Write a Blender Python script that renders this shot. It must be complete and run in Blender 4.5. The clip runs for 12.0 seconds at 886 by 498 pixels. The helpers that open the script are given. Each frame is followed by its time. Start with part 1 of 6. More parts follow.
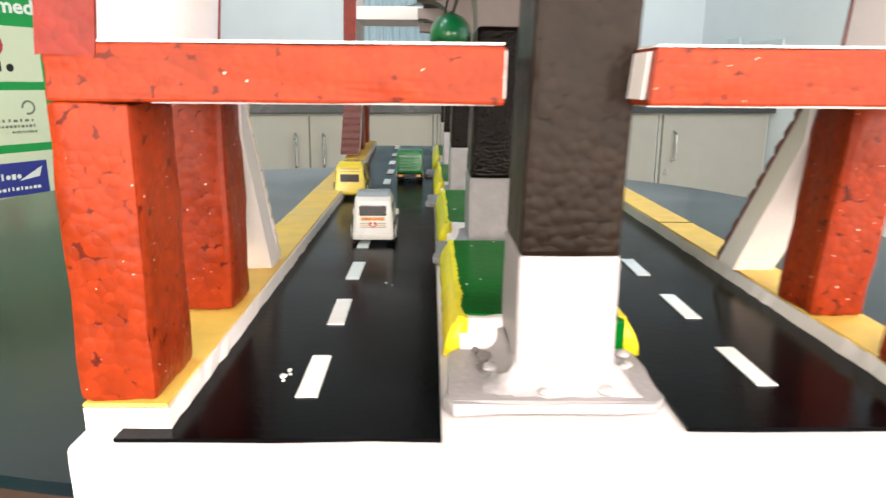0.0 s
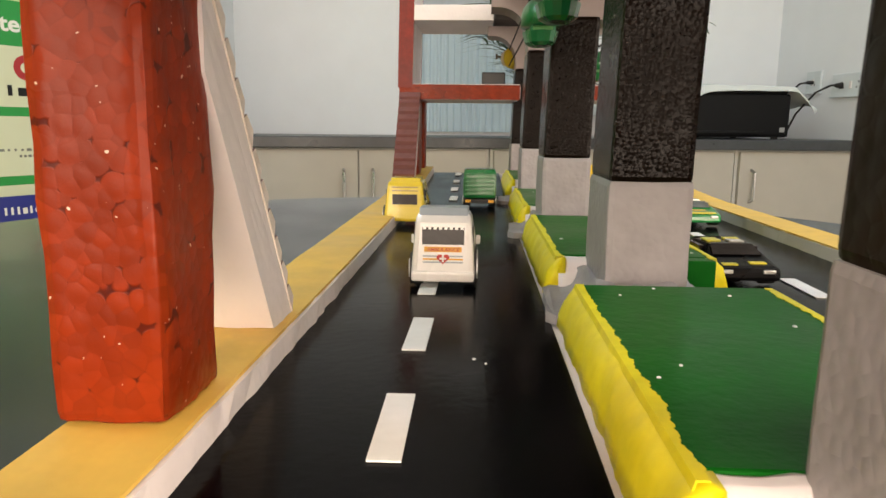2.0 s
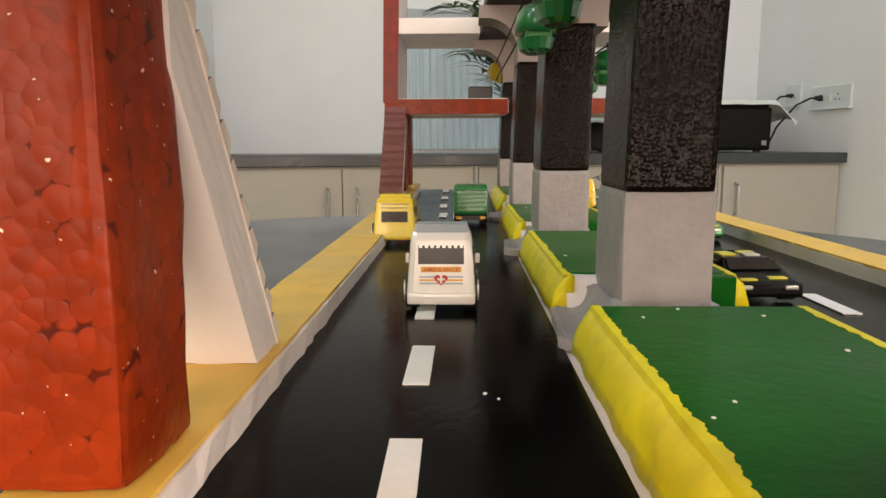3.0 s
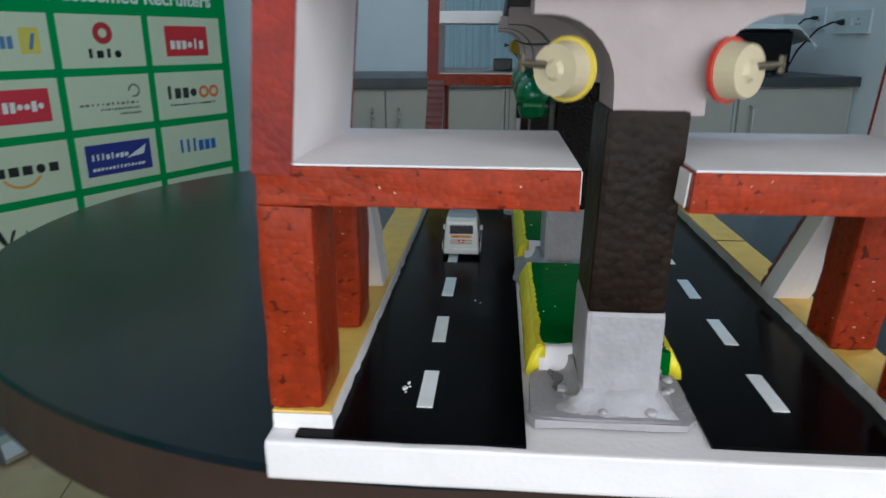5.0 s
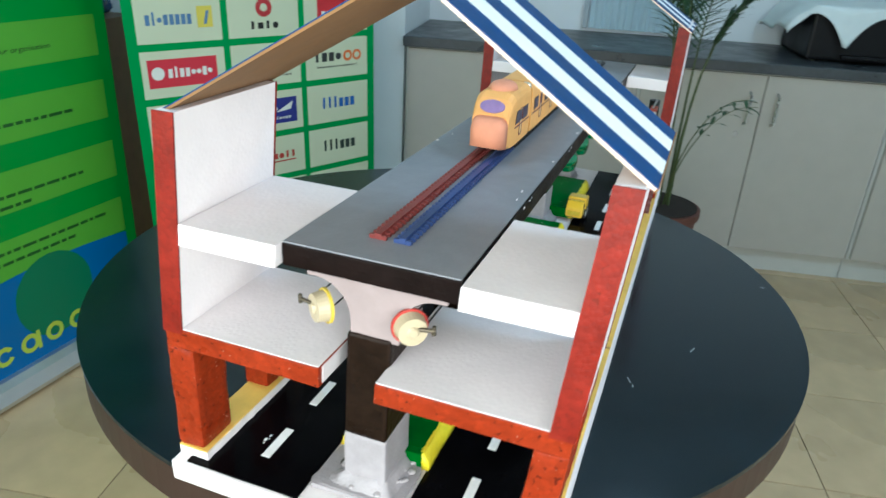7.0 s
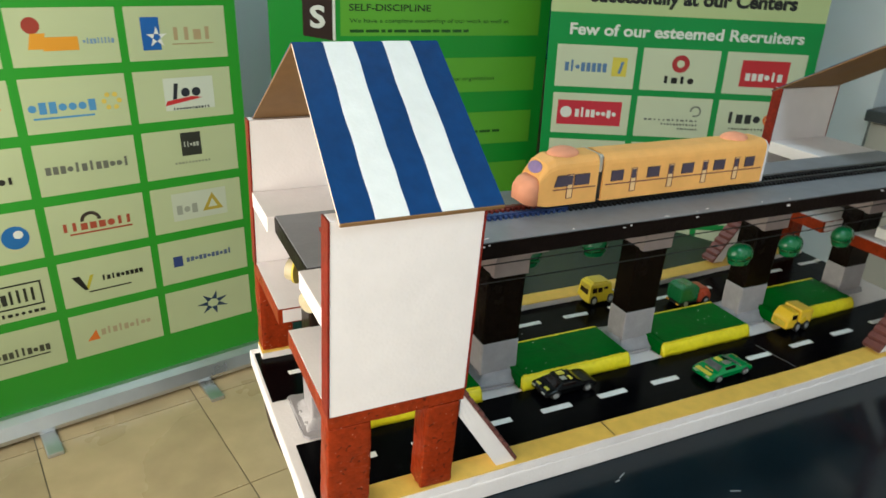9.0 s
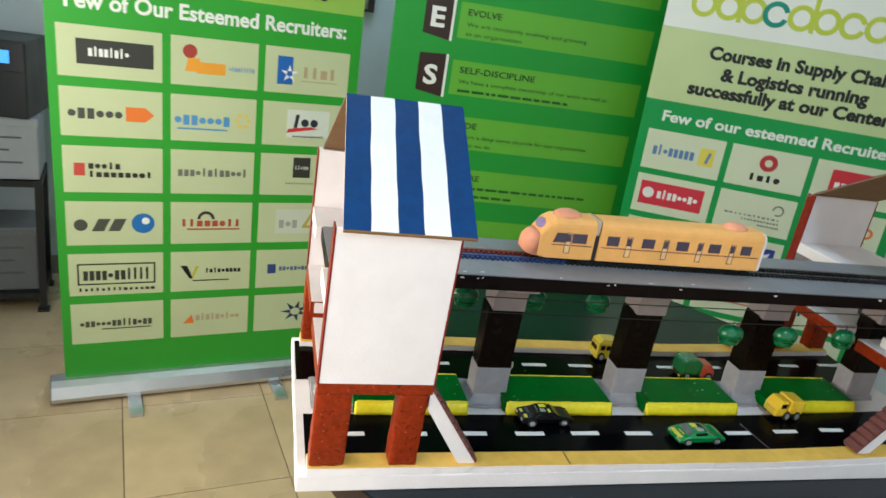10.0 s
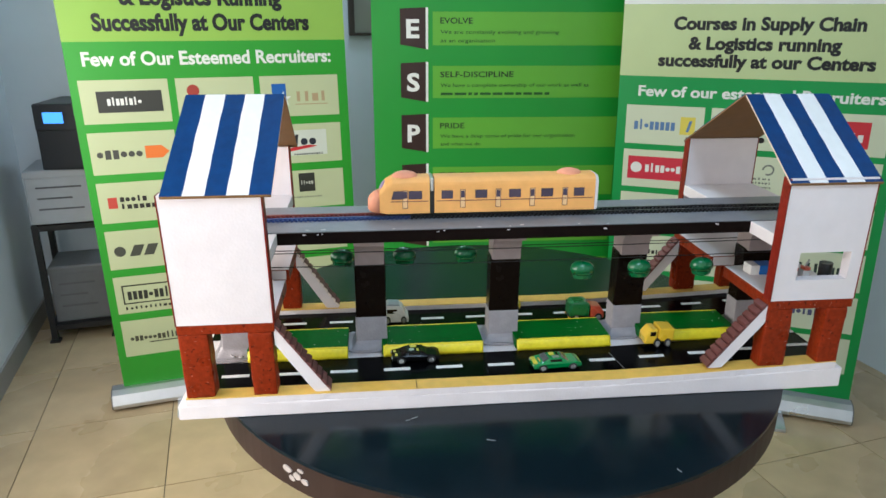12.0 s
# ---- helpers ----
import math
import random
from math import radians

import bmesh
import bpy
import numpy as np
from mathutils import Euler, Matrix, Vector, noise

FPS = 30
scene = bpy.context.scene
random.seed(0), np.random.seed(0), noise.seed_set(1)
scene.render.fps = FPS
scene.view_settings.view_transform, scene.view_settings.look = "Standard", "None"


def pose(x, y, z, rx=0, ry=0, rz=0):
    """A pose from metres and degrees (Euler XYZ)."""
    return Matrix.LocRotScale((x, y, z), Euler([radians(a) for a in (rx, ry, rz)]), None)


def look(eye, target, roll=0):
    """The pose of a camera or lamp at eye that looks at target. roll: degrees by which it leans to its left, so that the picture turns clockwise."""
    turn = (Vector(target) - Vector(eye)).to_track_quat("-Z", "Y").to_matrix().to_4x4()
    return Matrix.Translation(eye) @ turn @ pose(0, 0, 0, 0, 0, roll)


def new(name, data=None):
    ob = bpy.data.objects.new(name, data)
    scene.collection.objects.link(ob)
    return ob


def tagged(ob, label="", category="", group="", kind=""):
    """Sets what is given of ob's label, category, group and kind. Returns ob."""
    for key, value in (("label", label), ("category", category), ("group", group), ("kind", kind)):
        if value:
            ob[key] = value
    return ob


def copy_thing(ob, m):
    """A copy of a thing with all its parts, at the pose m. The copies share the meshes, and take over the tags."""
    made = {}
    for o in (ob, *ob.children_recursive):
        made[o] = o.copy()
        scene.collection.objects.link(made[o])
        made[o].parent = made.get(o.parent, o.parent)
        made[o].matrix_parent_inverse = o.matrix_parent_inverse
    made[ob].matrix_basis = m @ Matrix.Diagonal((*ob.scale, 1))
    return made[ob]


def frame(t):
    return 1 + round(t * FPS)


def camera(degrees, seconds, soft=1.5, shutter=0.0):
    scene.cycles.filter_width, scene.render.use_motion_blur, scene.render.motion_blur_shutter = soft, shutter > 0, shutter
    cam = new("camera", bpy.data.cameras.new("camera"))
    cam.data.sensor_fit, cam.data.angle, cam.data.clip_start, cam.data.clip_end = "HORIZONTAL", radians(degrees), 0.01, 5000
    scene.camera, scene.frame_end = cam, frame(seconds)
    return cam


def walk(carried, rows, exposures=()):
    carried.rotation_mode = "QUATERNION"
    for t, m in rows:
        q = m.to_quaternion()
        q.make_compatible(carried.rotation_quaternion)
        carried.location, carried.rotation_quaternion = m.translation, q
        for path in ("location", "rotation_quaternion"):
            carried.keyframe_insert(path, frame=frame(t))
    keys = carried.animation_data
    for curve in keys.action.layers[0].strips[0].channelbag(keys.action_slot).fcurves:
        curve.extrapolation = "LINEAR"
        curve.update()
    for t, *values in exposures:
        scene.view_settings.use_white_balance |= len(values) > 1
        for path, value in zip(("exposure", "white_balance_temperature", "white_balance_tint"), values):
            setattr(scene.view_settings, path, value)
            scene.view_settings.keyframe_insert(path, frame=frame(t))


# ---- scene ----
cam = camera(64.8, 12.0, shutter=0.35)
PATH = [
    (0, (-0.05, -0.232, 0.904), (-0.01, 1.712, 0.439), 0.5),
    (0.5, (-0.082, -0.169, 0.882), (-0.105, 1.784, 0.45), 1.8),
    (1, (-0.078, -0.111, 0.866), (-0.166, 1.845, 0.454), 1.1),
    (1.5, (-0.072, -0.06, 0.859), (-0.202, 1.9, 0.482), -0.0),
    (2, (-0.078, -0.036, 0.859), (-0.174, 1.932, 0.515), 0.6),
    (2.5, (-0.084, -0.019, 0.859), (-0.19, 1.95, 0.524), -0.3),
    (3, (-0.086, -0.008, 0.855), (-0.137, 1.97, 0.562), -0.2),
    (3.2, (-0.087, -0.01, 0.857), (-0.151, 1.968, 0.563), -0.5),
    (4.8, (-0.064, -0.255, 0.937), (-0.17, 1.675, 0.425), -0.4),
    (5, (-0.064, -0.312, 0.975), (-0.211, 1.598, 0.398), 0.2),
    (5.5, (-0.034, -0.434, 1.058), (-0.126, 1.406, 0.281), 4.0),
    (6, (0.023, -0.468, 1.127), (-0.113, 1.351, 0.306), 2.4),
    (6.5, (0.155, -0.464, 1.196), (-0.263, 1.294, 0.337), 0.4),
    (7, (0.229, -0.407, 1.253), (-0.379, 1.304, 0.417), 3.2),
    (7.2, (0.277, -0.374, 1.26), (-0.438, 1.267, 0.367), 3.4),
    (8.8, (0.69, -0.139, 1.313), (-0.94, 0.687, 0.5), 1.4),
    (9, (0.711, -0.123, 1.318), (-0.947, 0.663, 0.523), 2.7),
    (9.5, (0.77, -0.082, 1.319), (-0.985, 0.561, 0.606), 5.3),
    (10, (0.91, -0.06, 1.357), (-0.906, 0.442, 0.685), 9.1),
    (10.5, (1.013, 0.092, 1.367), (-0.867, 0.376, 0.747), 6.6),
    (11, (1.113, 0.239, 1.368), (-0.782, 0.449, 0.765), 1.6),
    (11.5, (1.166, 0.292, 1.361), (-0.724, 0.502, 0.741), 0.7),
    (12, (1.16, 0.309, 1.351), (-0.724, 0.503, 0.708), 0.2),
]
walk(cam, [(t, look(eye, target, roll)) for t, eye, target, roll in PATH],
     [(0, 0.5, 5700, 8), (0.5, 0.5, 6000, 10), (1.0, 0.5, 6250, 12), (1.5, 0.25, 6350, 14), (2.0, 0.18, 6500, 14), (2.5, 0.1, 6600, 15), (3.2, -0.05, 6600, 16), (4.8, -1.08, 4900, 3), (5.5, -0.98, 4500, -4), (6.0, -0.43, 4500, -7), (6.5, -0.3, 4600, -7), (7.2, -0.15, 4950, -2), (8.8, -0.5, 5700, -1), (10, -0.27, 5500, 4), (12, -0.15, 5350, 9)])

# ---------------------------------------------------------------- light
world = bpy.data.worlds.new("world")
scene.world = world
world.use_nodes = True
world.node_tree.nodes["Background"].inputs[0].default_value = (0.55, 0.65, 0.8, 1)
world.node_tree.nodes["Background"].inputs[1].default_value = 0.15


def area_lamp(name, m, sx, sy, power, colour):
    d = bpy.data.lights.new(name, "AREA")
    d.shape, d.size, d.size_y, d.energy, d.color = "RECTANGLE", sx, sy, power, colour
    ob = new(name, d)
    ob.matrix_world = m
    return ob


# ceiling panels, out of view, placed and powered to balance walls and floor
for lx, ly, pw in ((-0.9, 0.3, 7.5), (1.3, 0.7, 20), (0.35, 2.05, 2.5), (-2.1, 0.3, 12)):
    area_lamp("ceiling_panel_light", pose(lx, ly, 2.75), 0.36, 0.36, pw, (0.79, 0.93, 1.0))
# warm light added behind the start of the walk; no window is known there
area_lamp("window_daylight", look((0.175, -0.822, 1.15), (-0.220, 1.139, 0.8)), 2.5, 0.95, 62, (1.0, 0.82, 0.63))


# ---------------------------------------------------------------- materials
def mat(name, col, rough=0.5, metal=0.0, var=0.12, scale=30.0, bump=0.1, bscale=None, spec=0.5, kind="noise", island=0.0, coat=0.0, groove=0.5, lump=0.9, pits=None, specks=None):
    m = bpy.data.materials.new(name)
    m.use_nodes = True
    nt = m.node_tree
    N, Lk = nt.nodes, nt.links
    b = N["Principled BSDF"]
    b.inputs["Roughness"].default_value = rough
    b.inputs["Metallic"].default_value = metal
    b.inputs["Specular IOR Level"].default_value = spec
    b.inputs["Coat Weight"].default_value = coat
    tc = N.new("ShaderNodeTexCoord")
    big = N.new("ShaderNodeTexNoise")
    big.inputs["Scale"].default_value = scale * 0.22
    big.inputs["Detail"].default_value = 4
    fine = N.new("ShaderNodeTexNoise")
    fine.inputs["Scale"].default_value = scale
    fine.inputs["Detail"].default_value = 6
    for n in (big, fine):
        Lk.new(tc.outputs["Object"], n.inputs["Vector"])
    add = N.new("ShaderNodeMath")
    add.operation = "ADD"
    Lk.new(big.outputs["Fac"], add.inputs[0])
    Lk.new(fine.outputs["Fac"], add.inputs[1])
    mr = N.new("ShaderNodeMapRange")
    mr.inputs["From Min"].default_value, mr.inputs["From Max"].default_value = 0.6, 1.4
    mr.inputs["To Min"].default_value, mr.inputs["To Max"].default_value = 1 - var, 1 + var
    Lk.new(add.outputs[0], mr.inputs["Value"])
    mul = N.new("ShaderNodeVectorMath")
    mul.operation = "SCALE"
    mul.inputs[0].default_value = col[:3]
    Lk.new(mr.outputs["Result"], mul.inputs["Scale"])
    last = mul.outputs["Vector"]
    if island:
        oi = N.new("ShaderNodeObjectInfo")
        mr2 = N.new("ShaderNodeMapRange")
        mr2.inputs["To Min"].default_value, mr2.inputs["To Max"].default_value = 1 - island, 1 + island
        Lk.new(oi.outputs["Random"], mr2.inputs["Value"])
        m2 = N.new("ShaderNodeVectorMath")
        m2.operation = "SCALE"
        Lk.new(last, m2.inputs[0])
        Lk.new(mr2.outputs["Result"], m2.inputs["Scale"])
        last = m2.outputs["Vector"]
    Lk.new(last, b.inputs["Base Color"])
    rr = N.new("ShaderNodeMapRange")
    rr.inputs["From Min"].default_value, rr.inputs["From Max"].default_value = 0.3, 0.7
    rr.inputs["To Min"].default_value, rr.inputs["To Max"].default_value = max(0.02, rough - 0.08), min(1, rough + 0.08)
    Lk.new(big.outputs["Fac"], rr.inputs["Value"])
    Lk.new(rr.outputs["Result"], b.inputs["Roughness"])
    if bump:
        bp = N.new("ShaderNodeBump")
        bp.inputs["Strength"].default_value = bump
        bp.inputs["Distance"].default_value = 0.002
        if kind == "foam":
            # beads, soft lumps and, on painted foam, dark pits and bare specks
            bp.inputs["Distance"].default_value = 0.001
            v = N.new("ShaderNodeTexVoronoi")
            v.inputs["Scale"].default_value = bscale or 230
            Lk.new(tc.outputs["Object"], v.inputs["Vector"])
            cr = N.new("ShaderNodeMapRange")
            cr.interpolation_type = "SMOOTHSTEP"
            cr.inputs["From Min"].default_value, cr.inputs["From Max"].default_value = 0.1, 0.75
            cr.inputs["To Min"].default_value, cr.inputs["To Max"].default_value = groove, 0.0
            Lk.new(v.outputs["Distance"], cr.inputs["Value"])
            ad = N.new("ShaderNodeMath")
            ad.operation = "MULTIPLY_ADD"
            Lk.new(fine.outputs["Fac"], ad.inputs[0])
            ad.inputs[1].default_value = lump
            Lk.new(cr.outputs["Result"], ad.inputs[2])
            height = ad.outputs[0]
            if pits:
                # joints between the beads, tinted in patches
                ve = N.new("ShaderNodeTexVoronoi")
                ve.feature = "DISTANCE_TO_EDGE"
                ve.inputs["Scale"].default_value = bscale or 230
                Lk.new(tc.outputs["Object"], ve.inputs["Vector"])
                jn = N.new("ShaderNodeMapRange")
                jn.interpolation_type = "SMOOTHSTEP"
                jn.inputs["From Min"].default_value, jn.inputs["From Max"].default_value = 0.0, 0.12
                jn.inputs["To Min"].default_value, jn.inputs["To Max"].default_value = 1.0, 0.0
                Lk.new(ve.outputs["Distance"], jn.inputs["Value"])
                pt = N.new("ShaderNodeMapRange")
                pt.inputs["From Min"].default_value, pt.inputs["From Max"].default_value = 0.45, 0.72
                pt.inputs["To Min"].default_value, pt.inputs["To Max"].default_value = 0.0, 0.22
                Lk.new(fine.outputs["Fac"], pt.inputs["Value"])
                # gaps where three beads meet
                gp = N.new("ShaderNodeMapRange")
                gp.inputs["From Min"].default_value, gp.inputs["From Max"].default_value = 0.79, 0.89
                gp.inputs["To Max"].default_value = 0.85
                Lk.new(v.outputs["Distance"], gp.inputs["Value"])
                jf = N.new("ShaderNodeMath")
                jf.operation = "MULTIPLY_ADD"
                jf.use_clamp = True
                Lk.new(jn.outputs["Result"], jf.inputs[0])
                Lk.new(pt.outputs["Result"], jf.inputs[1])
                Lk.new(gp.outputs["Result"], jf.inputs[2])
                # each bead a little lighter or darker
                bead = N.new("ShaderNodeSeparateColor")
                Lk.new(v.outputs["Color"], bead.inputs["Color"])
                bs = N.new("ShaderNodeMapRange")
                bs.inputs["To Min"].default_value, bs.inputs["To Max"].default_value = 0.87, 1.13
                Lk.new(bead.outputs["Red"], bs.inputs["Value"])
                bc = N.new("ShaderNodeVectorMath")
                bc.operation = "SCALE"
                Lk.new(last, bc.inputs[0])
                Lk.new(bs.outputs["Result"], bc.inputs["Scale"])
                jm = N.new("ShaderNodeMix")
                jm.data_type = "RGBA"
                jm.inputs["B"].default_value = (*pits, 1)
                Lk.new(jf.outputs[0], jm.inputs["Factor"])
                Lk.new(bc.outputs["Vector"], jm.inputs["A"])
                last = jm.outputs["Result"]
                js = N.new("ShaderNodeMath")
                js.operation = "MULTIPLY_ADD"
                js.inputs[1].default_value = -0.3
                Lk.new(jf.outputs[0], js.inputs[0])
                Lk.new(height, js.inputs[2])
                height = js.outputs[0]
            for spot, sc, lo, hi, sink in ((specks, 420, 0.765, 0.79, -0.3),):
                if not spot:
                    continue
                mp = N.new("ShaderNodeMapping")
                mp.inputs["Location"].default_value = (sc * 0.013, sc * 0.027, 0.4)
                mp.inputs["Scale"].default_value = (1, 1, 1.15)
                Lk.new(tc.outputs["Object"], mp.inputs["Vector"])
                pn = N.new("ShaderNodeTexNoise")
                pn.inputs["Scale"].default_value = sc
                pn.inputs["Detail"].default_value = 1
                Lk.new(mp.outputs["Vector"], pn.inputs["Vector"])
                pm = N.new("ShaderNodeMapRange")
                pm.inputs["From Min"].default_value, pm.inputs["From Max"].default_value = lo, hi
                Lk.new(pn.outputs["Fac"], pm.inputs["Value"])
                mx = N.new("ShaderNodeMix")
                mx.data_type = "RGBA"
                mx.inputs["B"].default_value = (*spot, 1)
                Lk.new(pm.outputs["Result"], mx.inputs["Factor"])
                Lk.new(last, mx.inputs["A"])
                last = mx.outputs["Result"]
                sb = N.new("ShaderNodeMath")
                sb.operation = "MULTIPLY_ADD"
                sb.inputs[1].default_value = -sink
                Lk.new(pm.outputs["Result"], sb.inputs[0])
                Lk.new(height, sb.inputs[2])
                height = sb.outputs[0]
            Lk.new(height, bp.inputs["Height"])
            Lk.new(last, b.inputs["Base Color"])
        else:
            f2 = N.new("ShaderNodeTexNoise")
            f2.inputs["Scale"].default_value = bscale or scale * 4
            f2.inputs["Detail"].default_value = 5
            Lk.new(tc.outputs["Object"], f2.inputs["Vector"])
            Lk.new(f2.outputs["Fac"], bp.inputs["Height"])
        Lk.new(bp.outputs["Normal"], b.inputs["Normal"])
    return m


BARE = (0.75, 0.55, 0.42)
FOAM_WHITE = mat("foam_white", (0.74, 0.685, 0.69), 0.6, var=0.06, kind="foam", bump=0.2)
FOAM_RED = mat("foam_red_paint", (0.215, 0.0235, 0.004), 0.33, var=0.24, scale=90, kind="foam", bump=0.3, spec=0.13, groove=0.42, pits=(0.06, 0.007, 0.003), specks=BARE)
FOAM_RED_EDGE = mat("foam_red_edge", (0.17, 0.012, 0.005), 0.42, var=0.28, scale=90, kind="foam", bump=0.3, spec=0.2, groove=0.4, pits=(0.12, 0.011, 0.004))
FOAM_BLACK = mat("foam_black_paint", (0.0058, 0.0031, 0.0019), 0.24, var=0.4, scale=90, kind="foam", bump=0.24, groove=1.0, lump=0.3, spec=0.09, bscale=400, pits=(0.003, 0.0016, 0.0012))
# near shaft only: lighter and browner than the black of the other shafts
FOAM_NEAR_SHAFT = mat("foam_near_shaft_paint", (0.0125, 0.007, 0.0042), 0.34, var=0.5, scale=90, kind="foam", bump=0.34, groove=0.5, lump=0.9, spec=0.1, bscale=200, pits=(0.004, 0.0025, 0.002))
FOAM_BROWN = mat("foam_brown_black", (0.0062, 0.0033, 0.0027), 0.36, var=0.4, scale=90, kind="foam", bump=0.3, groove=0.4, spec=0.07)
FOAM_GREY = mat("foam_grey_paint", (0.30, 0.278, 0.292), 0.55, var=0.16, scale=70, kind="foam", bump=0.26, groove=0.8, bscale=260)
CAP_GREY = mat("cap_pinkish_grey", (0.28, 0.225, 0.22), 0.55, var=0.12, scale=60, kind="foam", bump=0.12)
ROAD = mat("road_black_sheet", (0.0016, 0.0016, 0.0022), 0.18, var=0.5, scale=60, bump=0.05, spec=0.045)
DASH = mat("white_tape", (0.8, 0.8, 0.8), 0.5, var=0.06, scale=200, bump=0.08)
YELLOW_PATH = mat("yellow_ochre_paint", (0.70, 0.45, 0.08), 0.5, var=0.16, scale=60, kind="foam", bump=0.1)
YELLOW_KERB = mat("yellow_kerb_paint", (0.76, 0.64, 0.006), 0.42, var=0.16, scale=120, kind="foam", bump=0.16, bscale=210, groove=0.25)
GREEN = mat("green_sheet", (0.003, 0.092, 0.006), 0.34, var=0.22, scale=60, bump=0.12, spec=0.06)
BLUE = mat("blue_stripe_paint", (0.003, 0.038, 0.15), 0.5, var=0.22, scale=70, bump=0.1, spec=0.2)
WHITE = mat("white_stripe_paint", (0.80, 0.80, 0.80), 0.5, var=0.05, scale=70, bump=0.1)
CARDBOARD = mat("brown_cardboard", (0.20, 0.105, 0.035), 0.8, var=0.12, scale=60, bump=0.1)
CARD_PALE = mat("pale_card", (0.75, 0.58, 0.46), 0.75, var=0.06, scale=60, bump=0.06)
STEP = mat("brown_step_paint", (0.13, 0.045, 0.04), 0.55, var=0.25, scale=120, kind="foam", bump=0.3)
DECK = mat("deck_grey_paint", (0.195, 0.2, 0.222), 0.42, var=0.14, scale=50, kind="foam", bump=0.14)
TABLE_TOP = mat("table_laminate", (0.0045, 0.0105, 0.0155), 0.19, var=0.3, scale=18, bump=0.015, spec=0.3)
TABLE_EDGE = mat("table_edge_brown", (0.034, 0.019, 0.014), 0.45, var=0.25, scale=20, bump=0.06, spec=0.3)
PEDESTAL = mat("pedestal_dark_wood", (0.016, 0.009, 0.0065), 0.45, var=0.25, scale=16, bump=0.05, spec=0.25)
WALL = mat("wall_white_paint", (0.74, 0.775, 0.80), 0.75, var=0.03, scale=9, bump=0.05)
CEIL = mat("ceiling_white", (0.8, 0.8, 0.8), 0.85, var=0.03, scale=9, bump=0.03)
TILE = mat("floor_tile_beige", (0.47, 0.36, 0.21), 0.28, var=0.2, scale=9, bump=0.02, island=0.07)
GROUT = mat("floor_grout", (0.2, 0.17, 0.12), 0.8, var=0.1)
CABINET = mat("cabinet_grey_laminate", (0.42, 0.395, 0.345), 0.45, var=0.05, scale=14, bump=0.03)
COUNTER = mat("counter_dark_stone", (0.045, 0.05, 0.055), 0.35, var=0.25, scale=60, bump=0.02)
METAL = mat("brushed_metal", (0.55, 0.55, 0.55), 0.3, metal=1.0, var=0.06, bump=0.02)
ALU = mat("aluminium_base", (0.62, 0.63, 0.65), 0.35, metal=0.9, var=0.05, bump=0.02)


# ---------------------------------------------------------------- mesh helpers
def box(bm, x0, x1, y0, y1, z0, z1, bev=0.0):
    r = bmesh.ops.create_cube(bm, size=1.0, matrix=Matrix.LocRotScale(((x0 + x1) / 2, (y0 + y1) / 2, (z0 + z1) / 2), None, (abs(x1 - x0), abs(y1 - y0), abs(z1 - z0))))
    if bev:
        es = list({e for v in r["verts"] for e in v.link_edges})
        bmesh.ops.bevel(bm, geom=es, offset=bev, segments=2, profile=0.6, affect="EDGES")
    return r["verts"]


def bx(x0, x1, y0, y1, z0, z1, bev=0.0):
    bm = bmesh.new()
    box(bm, x0, x1, y0, y1, z0, z1, bev)
    return bm


def prism(bm, pts, m, depth):
    """A flat outline (local x, y) pushed out along local z by depth and laid by m."""
    a = [bm.verts.new(m @ Vector((x, y, 0))) for x, y in pts]
    b = [bm.verts.new(m @ Vector((x, y, depth))) for x, y in pts]
    n = len(pts)
    bm.faces.new(a[::-1])
    bm.faces.new(b)
    for i in range(n):
        bm.faces.new((a[i], a[(i + 1) % n], b[(i + 1) % n], b[i]))
    bmesh.ops.recalc_face_normals(bm, faces=bm.faces)
    return bm


def cyl(bm, p, q, r0, r1=None, seg=16):
    p, q = Vector(p), Vector(q)
    d = q - p
    m = Matrix.Translation((p + q) / 2) @ d.to_track_quat("Z", "Y").to_matrix().to_4x4()
    return bmesh.ops.create_cone(bm, cap_ends=True, segments=seg, radius1=r0, radius2=r0 if r1 is None else r1, depth=d.length, matrix=m)["verts"]


def ball(bm, c, rx, ry, rz, seg=14):
    return bmesh.ops.create_uvsphere(bm, u_segments=seg, v_segments=max(6, seg // 2 + 1), radius=1.0, matrix=Matrix.LocRotScale(c, None, (rx, ry, rz)))["verts"]


def tube(bm, pts, r, seg=6):
    """One round rod bent along the points."""
    pts = [Vector(p) for p in pts]
    rings = []
    up = Vector((0.13, 0.21, 0.97))
    for i, p in enumerate(pts):
        d = (pts[min(i + 1, len(pts) - 1)] - pts[max(i - 1, 0)]).normalized()
        a = d.cross(up).normalized()
        b = d.cross(a).normalized()
        rings.append([bm.verts.new(p + (a * math.cos(2 * math.pi * k / seg) + b * math.sin(2 * math.pi * k / seg)) * r) for k in range(seg)])
    fs = []
    for u, v in zip(rings, rings[1:]):
        for k in range(seg):
            fs.append(bm.faces.new((u[k], u[(k + 1) % seg], v[(k + 1) % seg], v[k])))
    fs += [bm.faces.new(rings[0][::-1]), bm.faces.new(rings[-1])]
    bmesh.ops.recalc_face_normals(bm, faces=fs)
    return bm


def roughen(bm, amount, scale, cuts=0):
    """Uneven hand-cut faces."""
    if cuts:
        bmesh.ops.subdivide_edges(bm, edges=bm.edges[:], cuts=cuts, use_grid_fill=True)
    bm.normal_update()
    for v in bm.verts:
        v.co += v.normal * (noise.noise(v.co * scale) * amount)
    return bm


